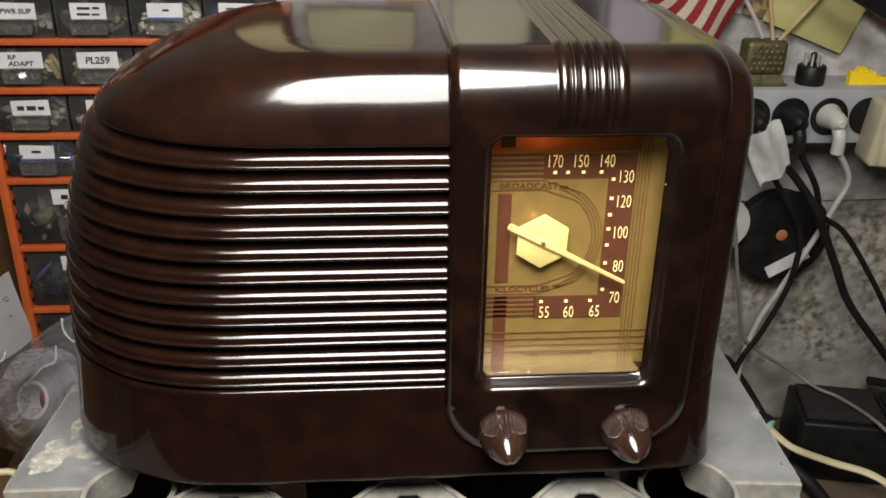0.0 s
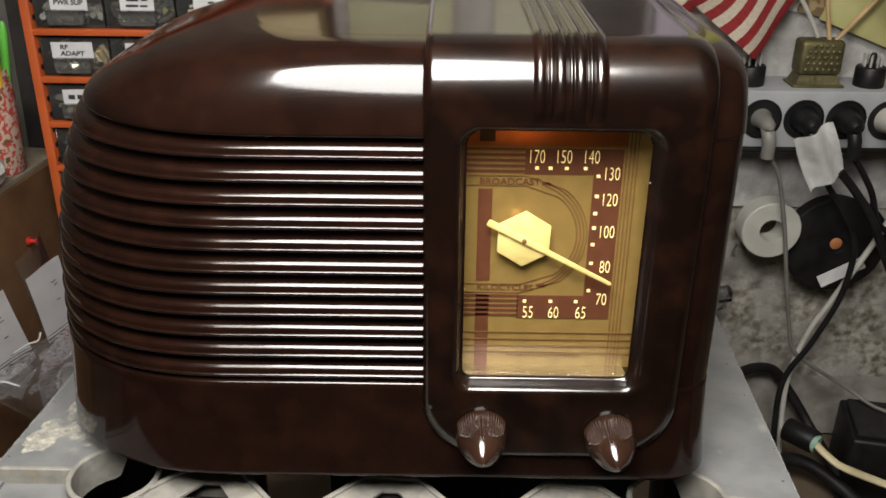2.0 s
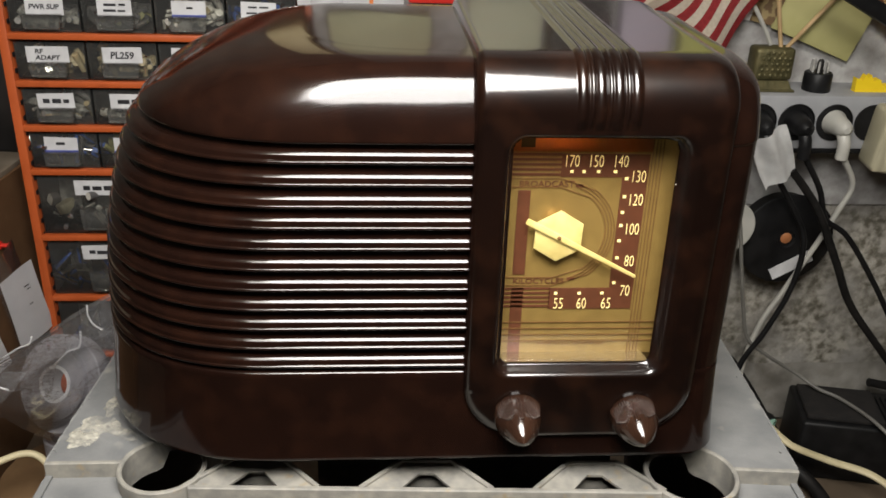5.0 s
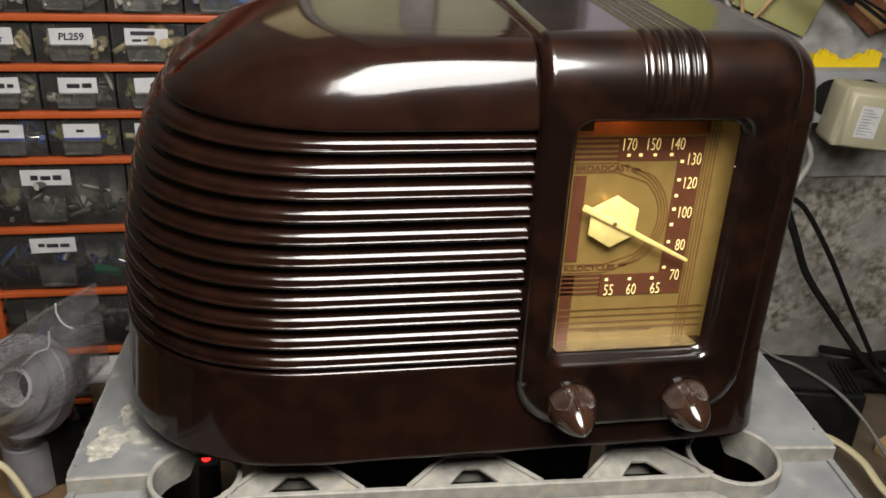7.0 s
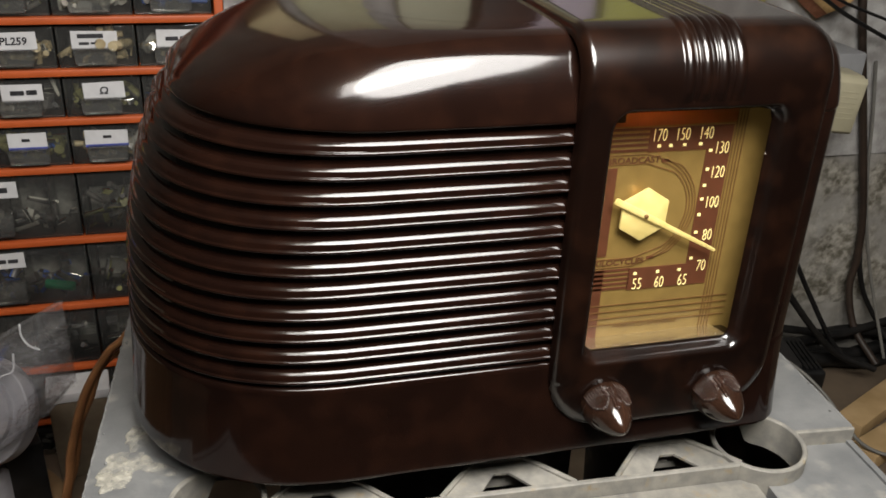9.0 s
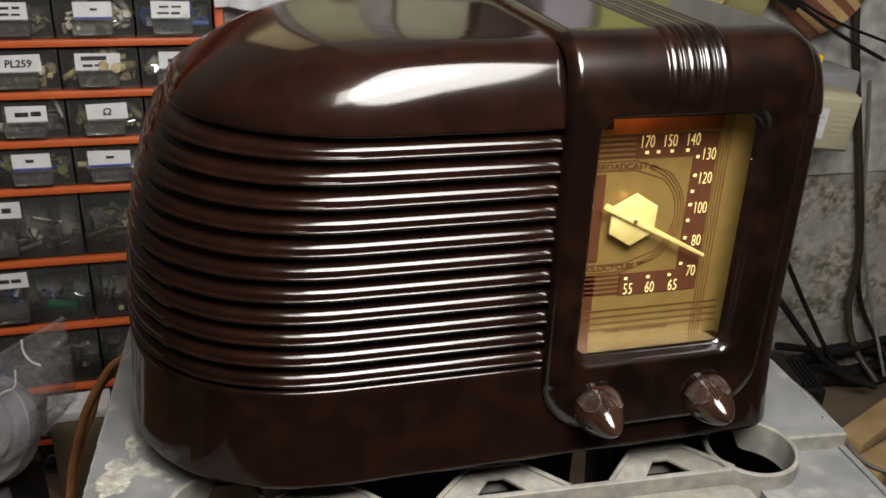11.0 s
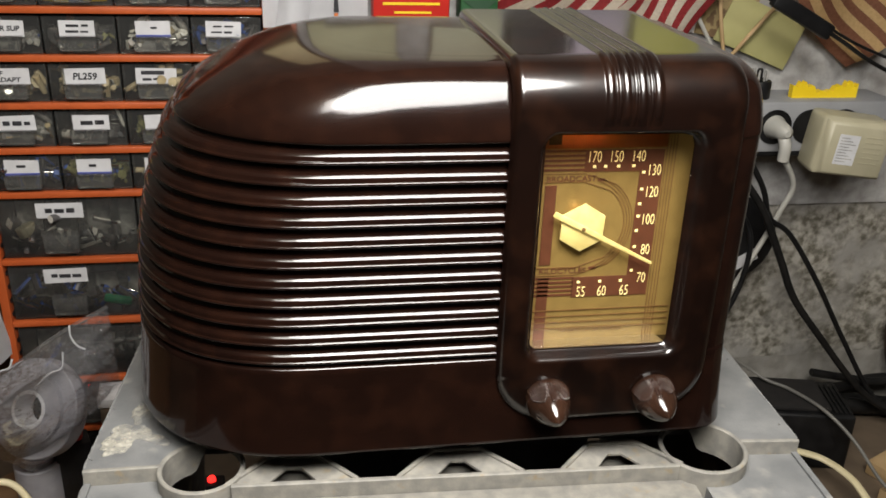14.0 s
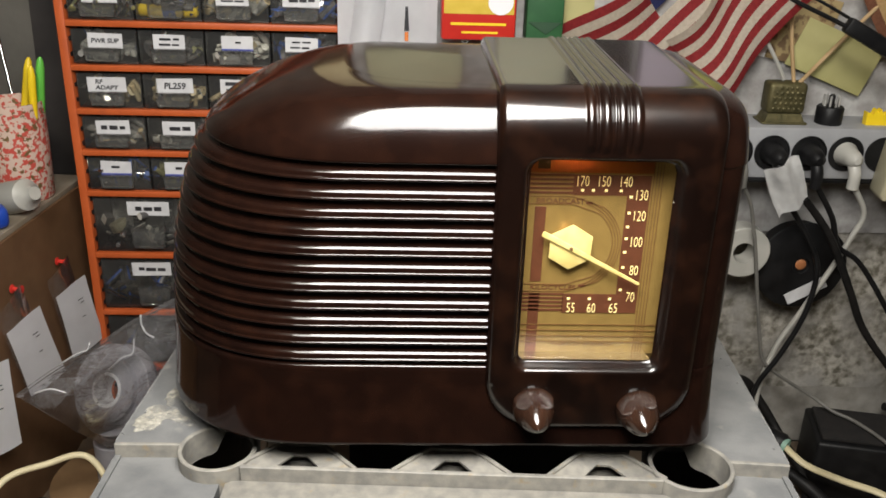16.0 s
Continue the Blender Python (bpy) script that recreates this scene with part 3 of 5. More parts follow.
for r in (0.0205, 0.0218, 0.0231, 0.0243):
    edge = []
    for rr, order in ((r, 1), (r + 0.00042, -1)):
        line = [(0.038 + rr * math.cos(radians(a)), 1.1182 + rr * math.sin(radians(a))) for a in range(-72, 73, 4)]
        if r in (0.0205, 0.0243):
            line = [(0.0100, 1.1182 - rr), (0.038, 1.1182 - rr)] + line[5:-5] + [(0.038, 1.1182 + rr), (0.0100, 1.1182 + rr)]
        edge += line[::order]
    part("ring_line", prism(edge, Y1 - 0.0003, Y1), DIAL_LINE, dial, smooth=0)
for z in (1.0968, 1.1396):
    part("arrow_mark", plate(0.0442, 0.0475, z - 0.0005, z + 0.0007, Y1), DIAL_BROWN, dial, smooth=0)
part("word", lettering("BROADCAST", 0.0210, 0.0436, 1.1391, 1.1418, Y1, 0.01), DIAL_BROWN, dial, smooth=0)
part("word", lettering("KILOCYCLES", 0.0210, 0.0430, 1.0946, 1.0972, Y1, 0.01), DIAL_BROWN, dial, smooth=0)
part("word", lettering("MADE IN U.S. OF AMERICA", 0.0335, 0.0640, 1.0640, 1.0652, Y1), DIAL_LINE, dial, smooth=0)
for text, x, z in (("170", 0.0420, 1.1505), ("150", 0.0520, 1.1505), ("140", 0.0622, 1.1505), ("130", 0.0702, 1.1440), ("120", 0.0702, 1.1336),
                   ("100", 0.0702, 1.1204), ("80", 0.0705, 1.1055), ("70", 0.0703, 1.0912), ("55", 0.0415, 1.0850), ("60", 0.0517, 1.0850), ("65", 0.0625, 1.0850)):
    w = 0.0027 if len(text) == 3 else 0.0020
    part("numeral", lettering(text, x - w, x + w, z - 0.0025, z + 0.0025, Y1 - 0.0004, -0.018), DIAL_CREAM, dial, smooth=0)
for x, z in ((0.042, 1.1460), (0.047, 1.1460), (0.053, 1.1460), (0.060, 1.1460), (0.065, 1.1430), (0.065, 1.1350), (0.065, 1.1280), (0.065, 1.1220),
             (0.065, 1.1150), (0.065, 1.1070), (0.065, 1.0950), (0.040, 1.0900), (0.0503, 1.0900), (0.0603, 1.0900)):
    part("station_mark", plate(x - 0.0007, x + 0.0007, z - 0.0006, z + 0.0006, Y1 - 0.0004), DIAL_CREAM, dial, smooth=0)
HUB = (0.0382, 1.1185)
hexagon = [(HUB[0] + 0.0115 * math.cos(radians(a)), HUB[1] + 0.0115 * math.sin(radians(a))) for a in (28, 88, 148, 208, 268, 328)]
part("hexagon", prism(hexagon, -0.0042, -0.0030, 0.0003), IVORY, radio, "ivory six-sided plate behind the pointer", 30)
line = [(-0.0158, -0.0011), (-0.0150, -0.0014), (0.0, -0.0013), (0.0385, -0.0007), (0.0392, 0.0), (0.0385, 0.0007), (0.0, 0.0013), (-0.0150, 0.0014), (-0.0158, 0.0011)]
ca, sa = math.cos(radians(-28)), math.sin(radians(-28))
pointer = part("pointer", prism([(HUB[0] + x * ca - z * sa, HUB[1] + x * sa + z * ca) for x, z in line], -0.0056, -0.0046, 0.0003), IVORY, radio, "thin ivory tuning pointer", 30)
part("pin", moved(lathe([(0.0009, 0.0), (0.0009, 0.0006), (0.0005, 0.0009)], 12), Matrix.Translation((HUB[0], -0.0056, HUB[1])) @ pose(0, 0, 0, 90)), DIAL_LINE, pointer)
lens = part("lens", box((0.0105, -0.0112, 1.0600), (0.0892, -0.0108, 1.1690)), LENS, radio, "clear celluloid dial cover", 0)
lens.visible_shadow = False
bulb = bpy.data.lights.new("dial_bulb", "POINT")
bulb.energy, bulb.color, bulb.shadow_soft_size = 0.012, (1.0, 0.50, 0.20), 0.0020
new("dial_bulb", bulb).location = (0.036, -0.0062, 1.1672)
hub_bulb = bpy.data.lights.new("hub_bulb", "POINT")
hub_bulb.energy, hub_bulb.color, hub_bulb.shadow_soft_size = 0.0005, (1.0, 0.62, 0.24), 0.0014
new("hub_bulb", hub_bulb).location = (HUB[0] - 0.003, -0.0020, HUB[1] + 0.0088)


def knob(x, z, turn):
    at = pose(x, FACE + 0.001, z, 90, turn, 0)
    shape = [(0.0086, 0.0), (0.0098, 0.0006)] + [(0.0104 * (1 - (h / 0.0236) ** 1.75) ** 0.72, 0.0022 + h * 0.80) for h in (0.0, 0.003, 0.006, 0.009, 0.012, 0.015, 0.0175, 0.0198, 0.0215, 0.0227, 0.0234)]
    shape = [(a * 1.01, b * 1.06) for a, b in shape]
    k = part("knob", moved(lathe(shape + [(0.0002, 0.0225)], 48), at), KNOB, radio, "pointed glossy brown tuning knob")

    def along(angle, h0, h1, lift):
        c, pts = radians(90 + angle), []
        for i in range(7):
            h = h0 + (h1 - h0) * i / 6
            r = float(np.interp(h, [q[1] for q in shape], [q[0] for q in shape])) + lift
            pts.append((r * math.cos(c), r * math.sin(c), h))
        return pts

    for a in (-4, 4):
        part("bead", moved(tube(along(a, 0.0048, 0.0150, 0.0), 0.0007, 8, 3), at), KNOB, k, smooth=100)
    for side in (-1, 1):
        for i in range(8):
            tip = 0.0096 + 0.0040 * math.sin(math.pi * (i + 0.7) / 8)
            part("flute", moved(tube(along(side * (16 + i * 6.4), 0.0016, tip, 0.00018), 0.00050, 6, 2), at), KNOB, k, smooth=100)


knob(0.0237, 1.0405, -3)
knob(0.0752, 1.0394, -16)

# ---- the crate under it ----
crate = thing("plastic_crate", "upturned grey plastic crate, scuffed and dusty, carrying the radio", "crate", pose(-0.0150, -0.0225, 1.003, 0, 0, -2.6))
H = 0.016


def wall_line(points, h0, h1, t=0.0022, closed=False):
    """A thin upright rib along a line seen from above."""
    pts = [Vector((*p, 0)) for p in points]
    n = len(pts)
    left, right = [], []
    for i, p in enumerate(pts):
        a = pts[i - 1] if i or closed else None
        b = pts[(i + 1) % n] if i < n - 1 or closed else None
        da = (p - a).normalized() if a is not None else (b - p).normalized()
        db = (b - p).normalized() if b is not None else da
        m = (da + db).normalized()
        side = Vector((-m.y, m.x, 0)) * (t / 2 / max(0.5, m.dot(da)))
        left.append(p + side)
        right.append(p - side)
    b0 = 0.0005
    rings = [[(q.x, q.y, h0) for q in right], [(q.x, q.y, h1 - b0) for q in right], [(q.x * 0.8 + p.x * 0.2, q.y * 0.8 + p.y * 0.2, h1) for q, p in zip(right, left)],
             [(q.x * 0.8 + p.x * 0.2, q.y * 0.8 + p.y * 0.2, h1) for q, p in zip(left, right)], [(q.x, q.y, h1 - b0) for q in left], [(q.x, q.y, h0) for q in left]]
    if closed:
        rings = [r + [r[0]] for r in rings]
        rings.append(rings[0])
    bm = loft(rings, False)
    bmesh.ops.remove_doubles(bm, verts=bm.verts[:], dist=1e-6)
    bmesh.ops.holes_fill(bm, edges=[e for e in bm.edges if e.is_boundary], sides=0)
    bmesh.ops.recalc_face_normals(bm, faces=bm.faces[:])
    return bm


part("front_rib", wall_line([(-0.106, 0.0), (0.106, 0.0)], -H, 0.0, 0.0028), CRATE_DIRT, crate, "dirty front rib of the crate")
for k in (-1, 0, 1):
    c = k * 0.0785
    part("zigzag_rib", wall_line([(c - 0.030, 0.0015), (c - 0.0115, 0.0215), (c + 0.0115, 0.0215), (c + 0.030, 0.0015)], -H, -0.0004), CRATE_DIRT, crate)
    bm = bmesh.new()
    outer = [(c - 0.029, 0.001), (c + 0.029, 0.001), (c + 0.0112, 0.0210), (c - 0.0112, 0.0210)]
    inner = [(c - 0.0135, 0.0018), (c + 0.0135, 0.0018), (c + 0.0035, 0.0150), (c - 0.0035, 0.0150)]
    rings = [[(x, y, z) for x, y in o] for o, z in ((outer, -0.0020), (inner, -0.0036), (inner, -0.0048), (outer, -0.0062))]
    part("gusset", loft(rings), CRATE_DIRT, crate, smooth=20)
for sx, CX, CY, CR in ((-1, 0.121, 0.0145, 0.0190), (1, 0.1232, 0.0132, 0.0208)):
    ring = [(sx * CX + CR * math.cos(2 * math.pi * i / 40), CY + CR * math.sin(2 * math.pi * i / 40)) for i in range(40)]
    socket = wall_line(ring, -0.0165, 0.0001, 0.0024, True)
    for v in socket.verts:
        # the wall is shallow where the socket opens towards the middle of the crate
        if v.co.z < -0.016:
            a = math.degrees(math.atan2(v.co.y - CY, sx * (v.co.x - sx * CX)))
            v.co.z = -0.0165 + 0.0135 * min(max((abs(a - 150) < 80) * (80 - abs(a - 150)) / 18, 0), 1)
    part("round_socket", socket, CRATE_DIRT, crate, "round corner socket, dark inside")
    part("cross_rib", wall_line([(sx * (CX + CR - 0.0003), 0.0165), (sx * 0.1745, 0.0150)], -0.013, 0.0002, 0.0022), CRATE_DIRT, crate)
    # side deck, its lower front step and the outer rough edge
    xo, xi = sx * 0.1745, sx * 0.128
    xb = -0.1630 if sx < 0 else 0.1725
    deck = [(xo, 0.0150), (xb, 0.33), (xi, 0.33)] + [(sx * (CX + (CR + 0.0009) * math.cos(radians(t))), CY + (CR + 0.0009) * math.sin(radians(t))) for t in range(72, 4, -8)]
    deck = deck if sx > 0 else deck[::-1]
    part("side_deck", loft([[(x, y, -0.006) for x, y in deck], [(x, y, 0.0) for x, y in deck]], True, True, True), CRATE, crate, "smooth grey side deck", 30)
    bend = [(sx * (CX + (CR + 0.0010) * math.cos(radians(t))), CY + (CR + 0.0010) * math.sin(radians(t))) for t in range(4, -111, -12)]
    step = [(bend[-1][0], -0.034), (sx * 0.1755, -0.034), (sx * 0.1755, 0.0140), (sx * (CX + CR + 0.0012), 0.0155)] + bend
    step = step if sx > 0 else step[::-1]
    part("corner_step", loft([[(x, y, -0.014) for x, y in step], [(x, y, -0.0080) for x, y in step]], True, True, True), CRATE, crate, smooth=30)
    lip = []
    for i in range(150):
        y = -0.034 + i * 0.00244
        lip.append((sx * ((0.1755 if y < 0.0145 else 0.1750 - 0.0365 * (y - 0.015)) - 0.0003 + 0.0005 * noise.noise((y * 260, sx, 0))), y, (-0.0002 if y > 0.015 else -0.0081) + 0.0003 * noise.noise((y * 310, 3, sx))))
    if sx > 0:
        lip = [(x + 0.0302 * max(y - 0.015, 0), y, z) for x, y, z in lip]
    part("rough_edge", tube(lip, 0.00055 if sx < 0 else 0.00045, 6, 0), CRATE_EDGE, crate, "frayed whitish edge", 60)
    r = random.Random(5 + sx)
    for i in range(9):
        y = r.uniform(-0.02, 0.16)
        s0 = r.uniform(0.0004, 0.0009)
        crumb = bmesh.new()
        bmesh.ops.create_icosphere(crumb, subdivisions=1, radius=s0)
        for v in crumb.verts:
            v.co *= 0.7 + 0.6 * r.random()
        part("crumb", moved(crumb, pose(sx * ((0.1750 if y < 0.015 else 0.1745 - (0.0365 if sx < 0 else 0.00635) * (y - 0.015)) - abs(r.gauss(0, 0.004))), y, 0.0004 + s0 * 0.3 if y > 0.017 else -0.0078 + s0 * 0.3)), CRATE_EDGE, crate, smooth=60)
    flank = [(xo, -0.034), (xo, 0.0150), (xb, 0.33), (xb - sx * 0.003, 0.33), (sx * 0.1715, 0.0150), (sx * 0.1715, -0.034)]
    flank = flank if sx > 0 else flank[::-1]
    # the walls spread towards the foot
    part("side_wall", loft([[(x + sx * 0.024, y, -0.3825) for x, y in flank], [(x, y, -0.0065) for x, y in flank]], True, True, True), CRATE, crate, smooth=0)


def splat(x, y, rx, ry, turn, seed):
    """A dried spill with a ragged outline on the deck."""
    ring = []
    for i in range(48):
        a = 2 * math.pi * i / 48
        k = 1 + 0.55 * noise.noise((math.cos(a) * 1.6 + seed, math.sin(a) * 1.6, seed)) + 0.22 * noise.noise((math.cos(a) * 6, math.sin(a) * 6, seed))
        u, v = rx * k * math.cos(a), ry * k * math.sin(a)
        c, d = math.cos(radians(turn)), math.sin(radians(turn))
        ring.append((x + u * c - v * d, y + u * d + v * c))
    return loft([[(p, q, 0.0001) for p, q in ring], [(p, q, 0.0003 + 0.00003 * seed) for p, q in ring], [(x + (p - x) * 0.9, y + (q - y) * 0.9, 0.0005 + 0.00005 * seed) for p, q in ring]], True, False, True)


for args in ((-0.1605, 0.0430, 0.0105, 0.0072, 35, 1.3), (-0.1485, 0.0390, 0.0140, 0.0028, -28, 4.2), (-0.1630, 0.0320, 0.0078, 0.0062, 20, 7.7), (-0.1550, 0.0600, 0.0050, 0.0090, 0, 9.1)):
    part("dried_spill", splat(*args), SPILL, crate, "pale yellowish dried spill", 60)
part("front_step", box((-0.1135, -0.034, -0.0140), (0.1135, -0.0016, -0.0080), 0.0006), CRATE_DIRT, crate)
part("front_wall", box((-0.1744, -0.0370, -0.3825), (0.1744, -0.0342, -0.0130), 0.0006), CRATE, crate)
# back wall with a hand hole at its end
for x0, x1, z0, z1 in ((-0.0900, 0.1710, -0.3825, -0.0065), (-0.1595, -0.0902, -0.1900, -0.0065), (-0.1595, -0.0902, -0.3825, -0.3000)):
    part("back_wall", box((x0, 0.3270, z0), (x1, 0.3300, z1)), CRATE, crate)
# added black sheet in place of the deep shade inside the crate
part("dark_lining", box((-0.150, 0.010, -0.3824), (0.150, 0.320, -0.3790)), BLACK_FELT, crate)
# added plate, hidden under the radio, keeps light out of the crate
part("deck_plate", box((-0.127, 0.040, -0.012), (0.127, 0.326, -0.009)), CRATE, crate, smooth=0)
for y in (0.075, 0.150, 0.225, 0.300):
    part("deck_rib", box((-0.1275, y - 0.0015, -H), (0.1275, y + 0.0015, 0.0), 0.0005), CRATE, crate)


# ---- the room ----
WALL, NICHE, STEP = 0.558, 0.70, -0.1035


def structure(name, bm, material, label, smooth=0):
    return solid(name, bm, material, label, "wall" if "wall" in name else name.split("_")[0], kind="structure", smooth=smooth)


def rough_wall(x0, x1, z0, z1, y, amount, n=70):
    """A wall face with real unevenness, closed behind."""
    nx, nz = n, max(8, round(n * (z1 - z0) / (x1 - x0)))
    rows = []
    for j in range(nz + 1):
        z = z0 + (z1 - z0) * j / nz
        rows.append([(x, y - amount * noise.fractal((x * 22, z * 22, 1.7), 1.0, 2.0, 5), z) for x in (x0 + (x1 - x0) * i / nx for i in range(nx + 1))])
    bm = loft(rows, False)
    return box((x0, y + 0.01, z0), (x1, y + 0.09, z1), bm=bm)


structure("wall_back_lower", rough_wall(STEP, 1.5, 0.0, 0.905, WALL, 0.0045, 150), STONE, "rough unplastered concrete lower wall", 60)
structure("wall_back_upper", rough_wall(STEP, 1.5, 0.9055, 2.4, WALL - 0.004, 0.0012, 60), PAINT_WALL, "uneven pale painted wall behind the bench", 60)
structure("wall_footing", rough_wall(0.20, 1.5, 0.6205, 0.700, WALL - 0.006, 0.0030, 90), FOOTING, "pale mortar ledge along the foot of the wall", 60)
structure("wall_niche", box((-1.5, NICHE, 0), (STEP, NICHE + 0.08, 2.4)), NICHE_WALL, "plastered wall behind the drawers, shade put into its dark grey")
structure("wall_niche_side", box((STEP - 0.004, WALL + 0.012, 0), (STEP - 0.001, NICHE, 2.4)), PAINT_WALL, "short return of the painted wall")
structure("wall_left", box((-1.58, -2.3, 0), (-1.5, NICHE + 0.08, 2.4)), ROOM_WALL, "unseen plastered side wall, coloured dark to hold reflections down")
structure("wall_right", box((1.5, -2.3, 0), (1.58, NICHE + 0.08, 2.4)), ROOM_WALL, "unseen plastered side wall, coloured dark to hold reflections down")
structure("wall_front", box((-1.5, -2.38, 0), (1.5, -2.3, 2.4)), ROOM_WALL, "unseen plastered wall facing the bench, coloured dark to hold reflections down")
structure("floor", box((-1.5, -2.3, -0.08), (1.5, NICHE, 0)), FLOOR, "bare concrete floor")
structure("ceiling", box((-1.5, -2.3, 2.4), (1.5, NICHE, 2.48)), CEILING, "cream plaster ceiling")

bench = thing("workbench", "worn wooden workbench under the crate", "workbench")
part("bench_top", box((-1.2, -0.25, 0.58), (1.3, 0.551, 0.6203), 0.003), BENCH, bench, smooth=30)
for x in (-1.1, 1.2):
    for y in (-0.2, 0.46):
        part("leg", box((x - 0.035, y - 0.035, 0.0), (x + 0.035, y + 0.035, 0.58), 0.003), BENCH, bench)

# ---- drawer cabinet ----
cabinet = thing("drawer_cabinet", "orange steel cabinet of small clear drawers, dusty", "cabinet")
CX0, CX1, CF, CB = -0.394, -0.1050, 0.540, 0.680
RAILS = [0.594, 0.664, 0.728, 0.7995, 0.871, 0.944, 0.990, 1.035, 1.081, 1.126, 1.171, 1.216, 1.261]
part("side_panel", box((CX0 - 0.0015, CF, 0.56), (CX0 + 0.0075, CB, 1.27), 0.001), ORANGE, cabinet)
part("side_panel", box((CX1 - 0.0075, CF + 0.0005, 0.56), (CX1 + 0.0005, CB, 1.27), 0.001), ORANGE, cabinet)
part("back_panel", box((CX0 + 0.008, CB - 0.003, 0.56), (CX1 - 0.008, CB, 1.27)), ORANGE, cabinet)
part("plinth", box((CX0, CF + 0.003, 0.5595), (CX1, CB, 0.5925), 0.001), ORANGE, cabinet)
for z in RAILS:
    part("rail", box((CX0 + 0.0076, CF - 0.0015, z - 0.0036), (CX1 - 0.0076, CF + 0.008, z + 0.0026), 0.0011), ORANGE, cabinet)
    part("shelf", box((CX0 + 0.0076, CF + 0.0081, z - 0.0015), (CX1 - 0.0076, CB - 0.0035, z)), ORANGE, cabinet)
for i in range(44):
    z = 0.57 + i * 0.0158
    part("runner_slot", box((CX0 + 0.0076, CF + 0.004, z), (CX0 + 0.0092, CF + 0.016, z + 0.004)), BLACK, cabinet, smooth=0)

rng = random.Random(4)


def scribble(x0, x1, z0, z1, y, parent, rows=1):
    """A line of unreadable writing, as plain bars."""
    for r in range(rows):
        zc = z1 - (r + 0.5) * (z1 - z0) / rows
        hh = (z1 - z0) / rows * 0.22
        x = x0 + rng.uniform(0, 0.003)
        while x < x1 - 0.004:
            w = rng.uniform(0.006, 0.012)
            part("writing_bar", plate(x, min(x + w, x1), zc - hh * rng.uniform(0.6, 1.0), zc + hh * rng.uniform(0.6, 1.0), y), INK, parent, smooth=0)
            x += w + rng.uniform(0.0012, 0.0025)


WORDS = {"PL259": (0.30, 0.0042), "\u03a9": (0.11, 0.0040), "PWR SUP": (0.40, 0.0050), "RF\nADAPT": (0.30, 0.0024)}
# dark bits in rows 2 to 4 stand in for shade on the lower drawers
FILL = {**{row * 10 + i: 3 for row in (2, 3, 4) for i in range(2)}, 91: 3, 92: 0, 82: 2, 71: 1, 72: 1, 62: 4}


def drawer(x0, x1, z0, z1, tag, seed):
    """A clear tray with a sloped front, a finger pull, its contents and perhaps a paper label."""
    r = random.Random(seed)
    d = thing("parts_bin", "small clear plastic parts bin holding odd hardware", "parts bin", group="cabinet bins")
    w, h = x1 - x0, z1 - z0
    yf = CF + 0.004
    part("front_pane", box((x0, yf, z0), (x1, yf + 0.0018, z1 - 0.002), 0.0006), DRAWER, d)
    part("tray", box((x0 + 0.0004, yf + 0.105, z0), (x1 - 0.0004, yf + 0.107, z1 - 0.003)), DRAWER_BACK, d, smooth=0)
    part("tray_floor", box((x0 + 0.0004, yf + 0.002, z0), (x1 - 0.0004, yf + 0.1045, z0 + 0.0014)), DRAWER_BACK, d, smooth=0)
    for x in (x0 + 0.0002, x1 - 0.0016):
        part("tray_side", box((x, yf + 0.002, z0 + 0.0016), (x + 0.0014, yf + 0.1045, z1 - 0.004)), DRAWER, d, smooth=0)
    cx, pw = (x0 + x1) / 2 - w * (0.02 if w < 0.1 else 0.06), min(0.036, w * 0.60)
    zt = z0 + h * 0.46
    u = [(-pw / 2, zt), (pw / 2, zt), (pw / 2 * 0.95, z0 + h * 0.14), (pw / 2 * 0.85, z0 + h * 0.10), (-pw / 2 * 0.85, z0 + h * 0.10), (-pw / 2 * 0.95, z0 + h * 0.14)]
    pull = prism([(cx + x, z) for x, z in u], yf - 0.0085, yf - 0.0005, 0.0007)
    part("finger_pull", pull, PULL, d)
    style = FILL.get(seed, r.choice((0, 1, 2, 4, 0, 1, 2, 3)))
    bm = bmesh.new()
    for i in range(r.randint(40, 64)):
        s = r.uniform(0.0024, 0.0085) * (1 if i % 5 else 1.25)
        px, py = r.uniform(x0 + 0.006, x1 - 0.006), yf + r.uniform(0.006, 0.030)
        pz = z0 + 0.002 + s + r.uniform(0, h * 0.52) * r.random()
        bit = bmesh.new()
        if i % 3:
            bmesh.ops.create_cone(bit, cap_ends=True, segments=9, radius1=s * 0.45, radius2=s * r.uniform(0.25, 0.45), depth=s * r.uniform(1.5, 4))
        else:
            bmesh.ops.create_cube(bit, size=s * 1.0)
        moved(bit, pose(px, py, pz, r.uniform(0, 180), r.uniform(0, 180), r.uniform(0, 180)))
        join(bm, bit)
    me = part("loose_hardware", bm, [YELLOW, MIXED[5], MIXED[1]] if style == 6 else [MIXED[style], MIXED[(style + r.choice((1, 2, 5))) % 6], CHROME], d, smooth=40)
    tagged(me, kind="stuff")
    cut = r.uniform(0.55, 0.9)
    for p in me.data.polygons:
        k = noise.noise(p.center * 170)
        p.material_index = 0 if k < cut - 0.6 else (1 if k < 0.34 else 2)
    part("divider", box((x0 + 0.003, yf + 0.05, z0 + 0.002), (x1 - 0.003, yf + 0.052, z0 + h * r.uniform(0.4, 0.75))), MIXED[3 if style != 3 else 0], d, smooth=0)
    if w > 0.1:
        for k in (0.30, 0.55, 0.80):
            part("cross_wall", box((x0 + w * k, yf + 0.006, z0 + 0.002), (x0 + w * k + 0.0012, yf + 0.0495, z1 - 0.012)), DRAWER, d, smooth=0)
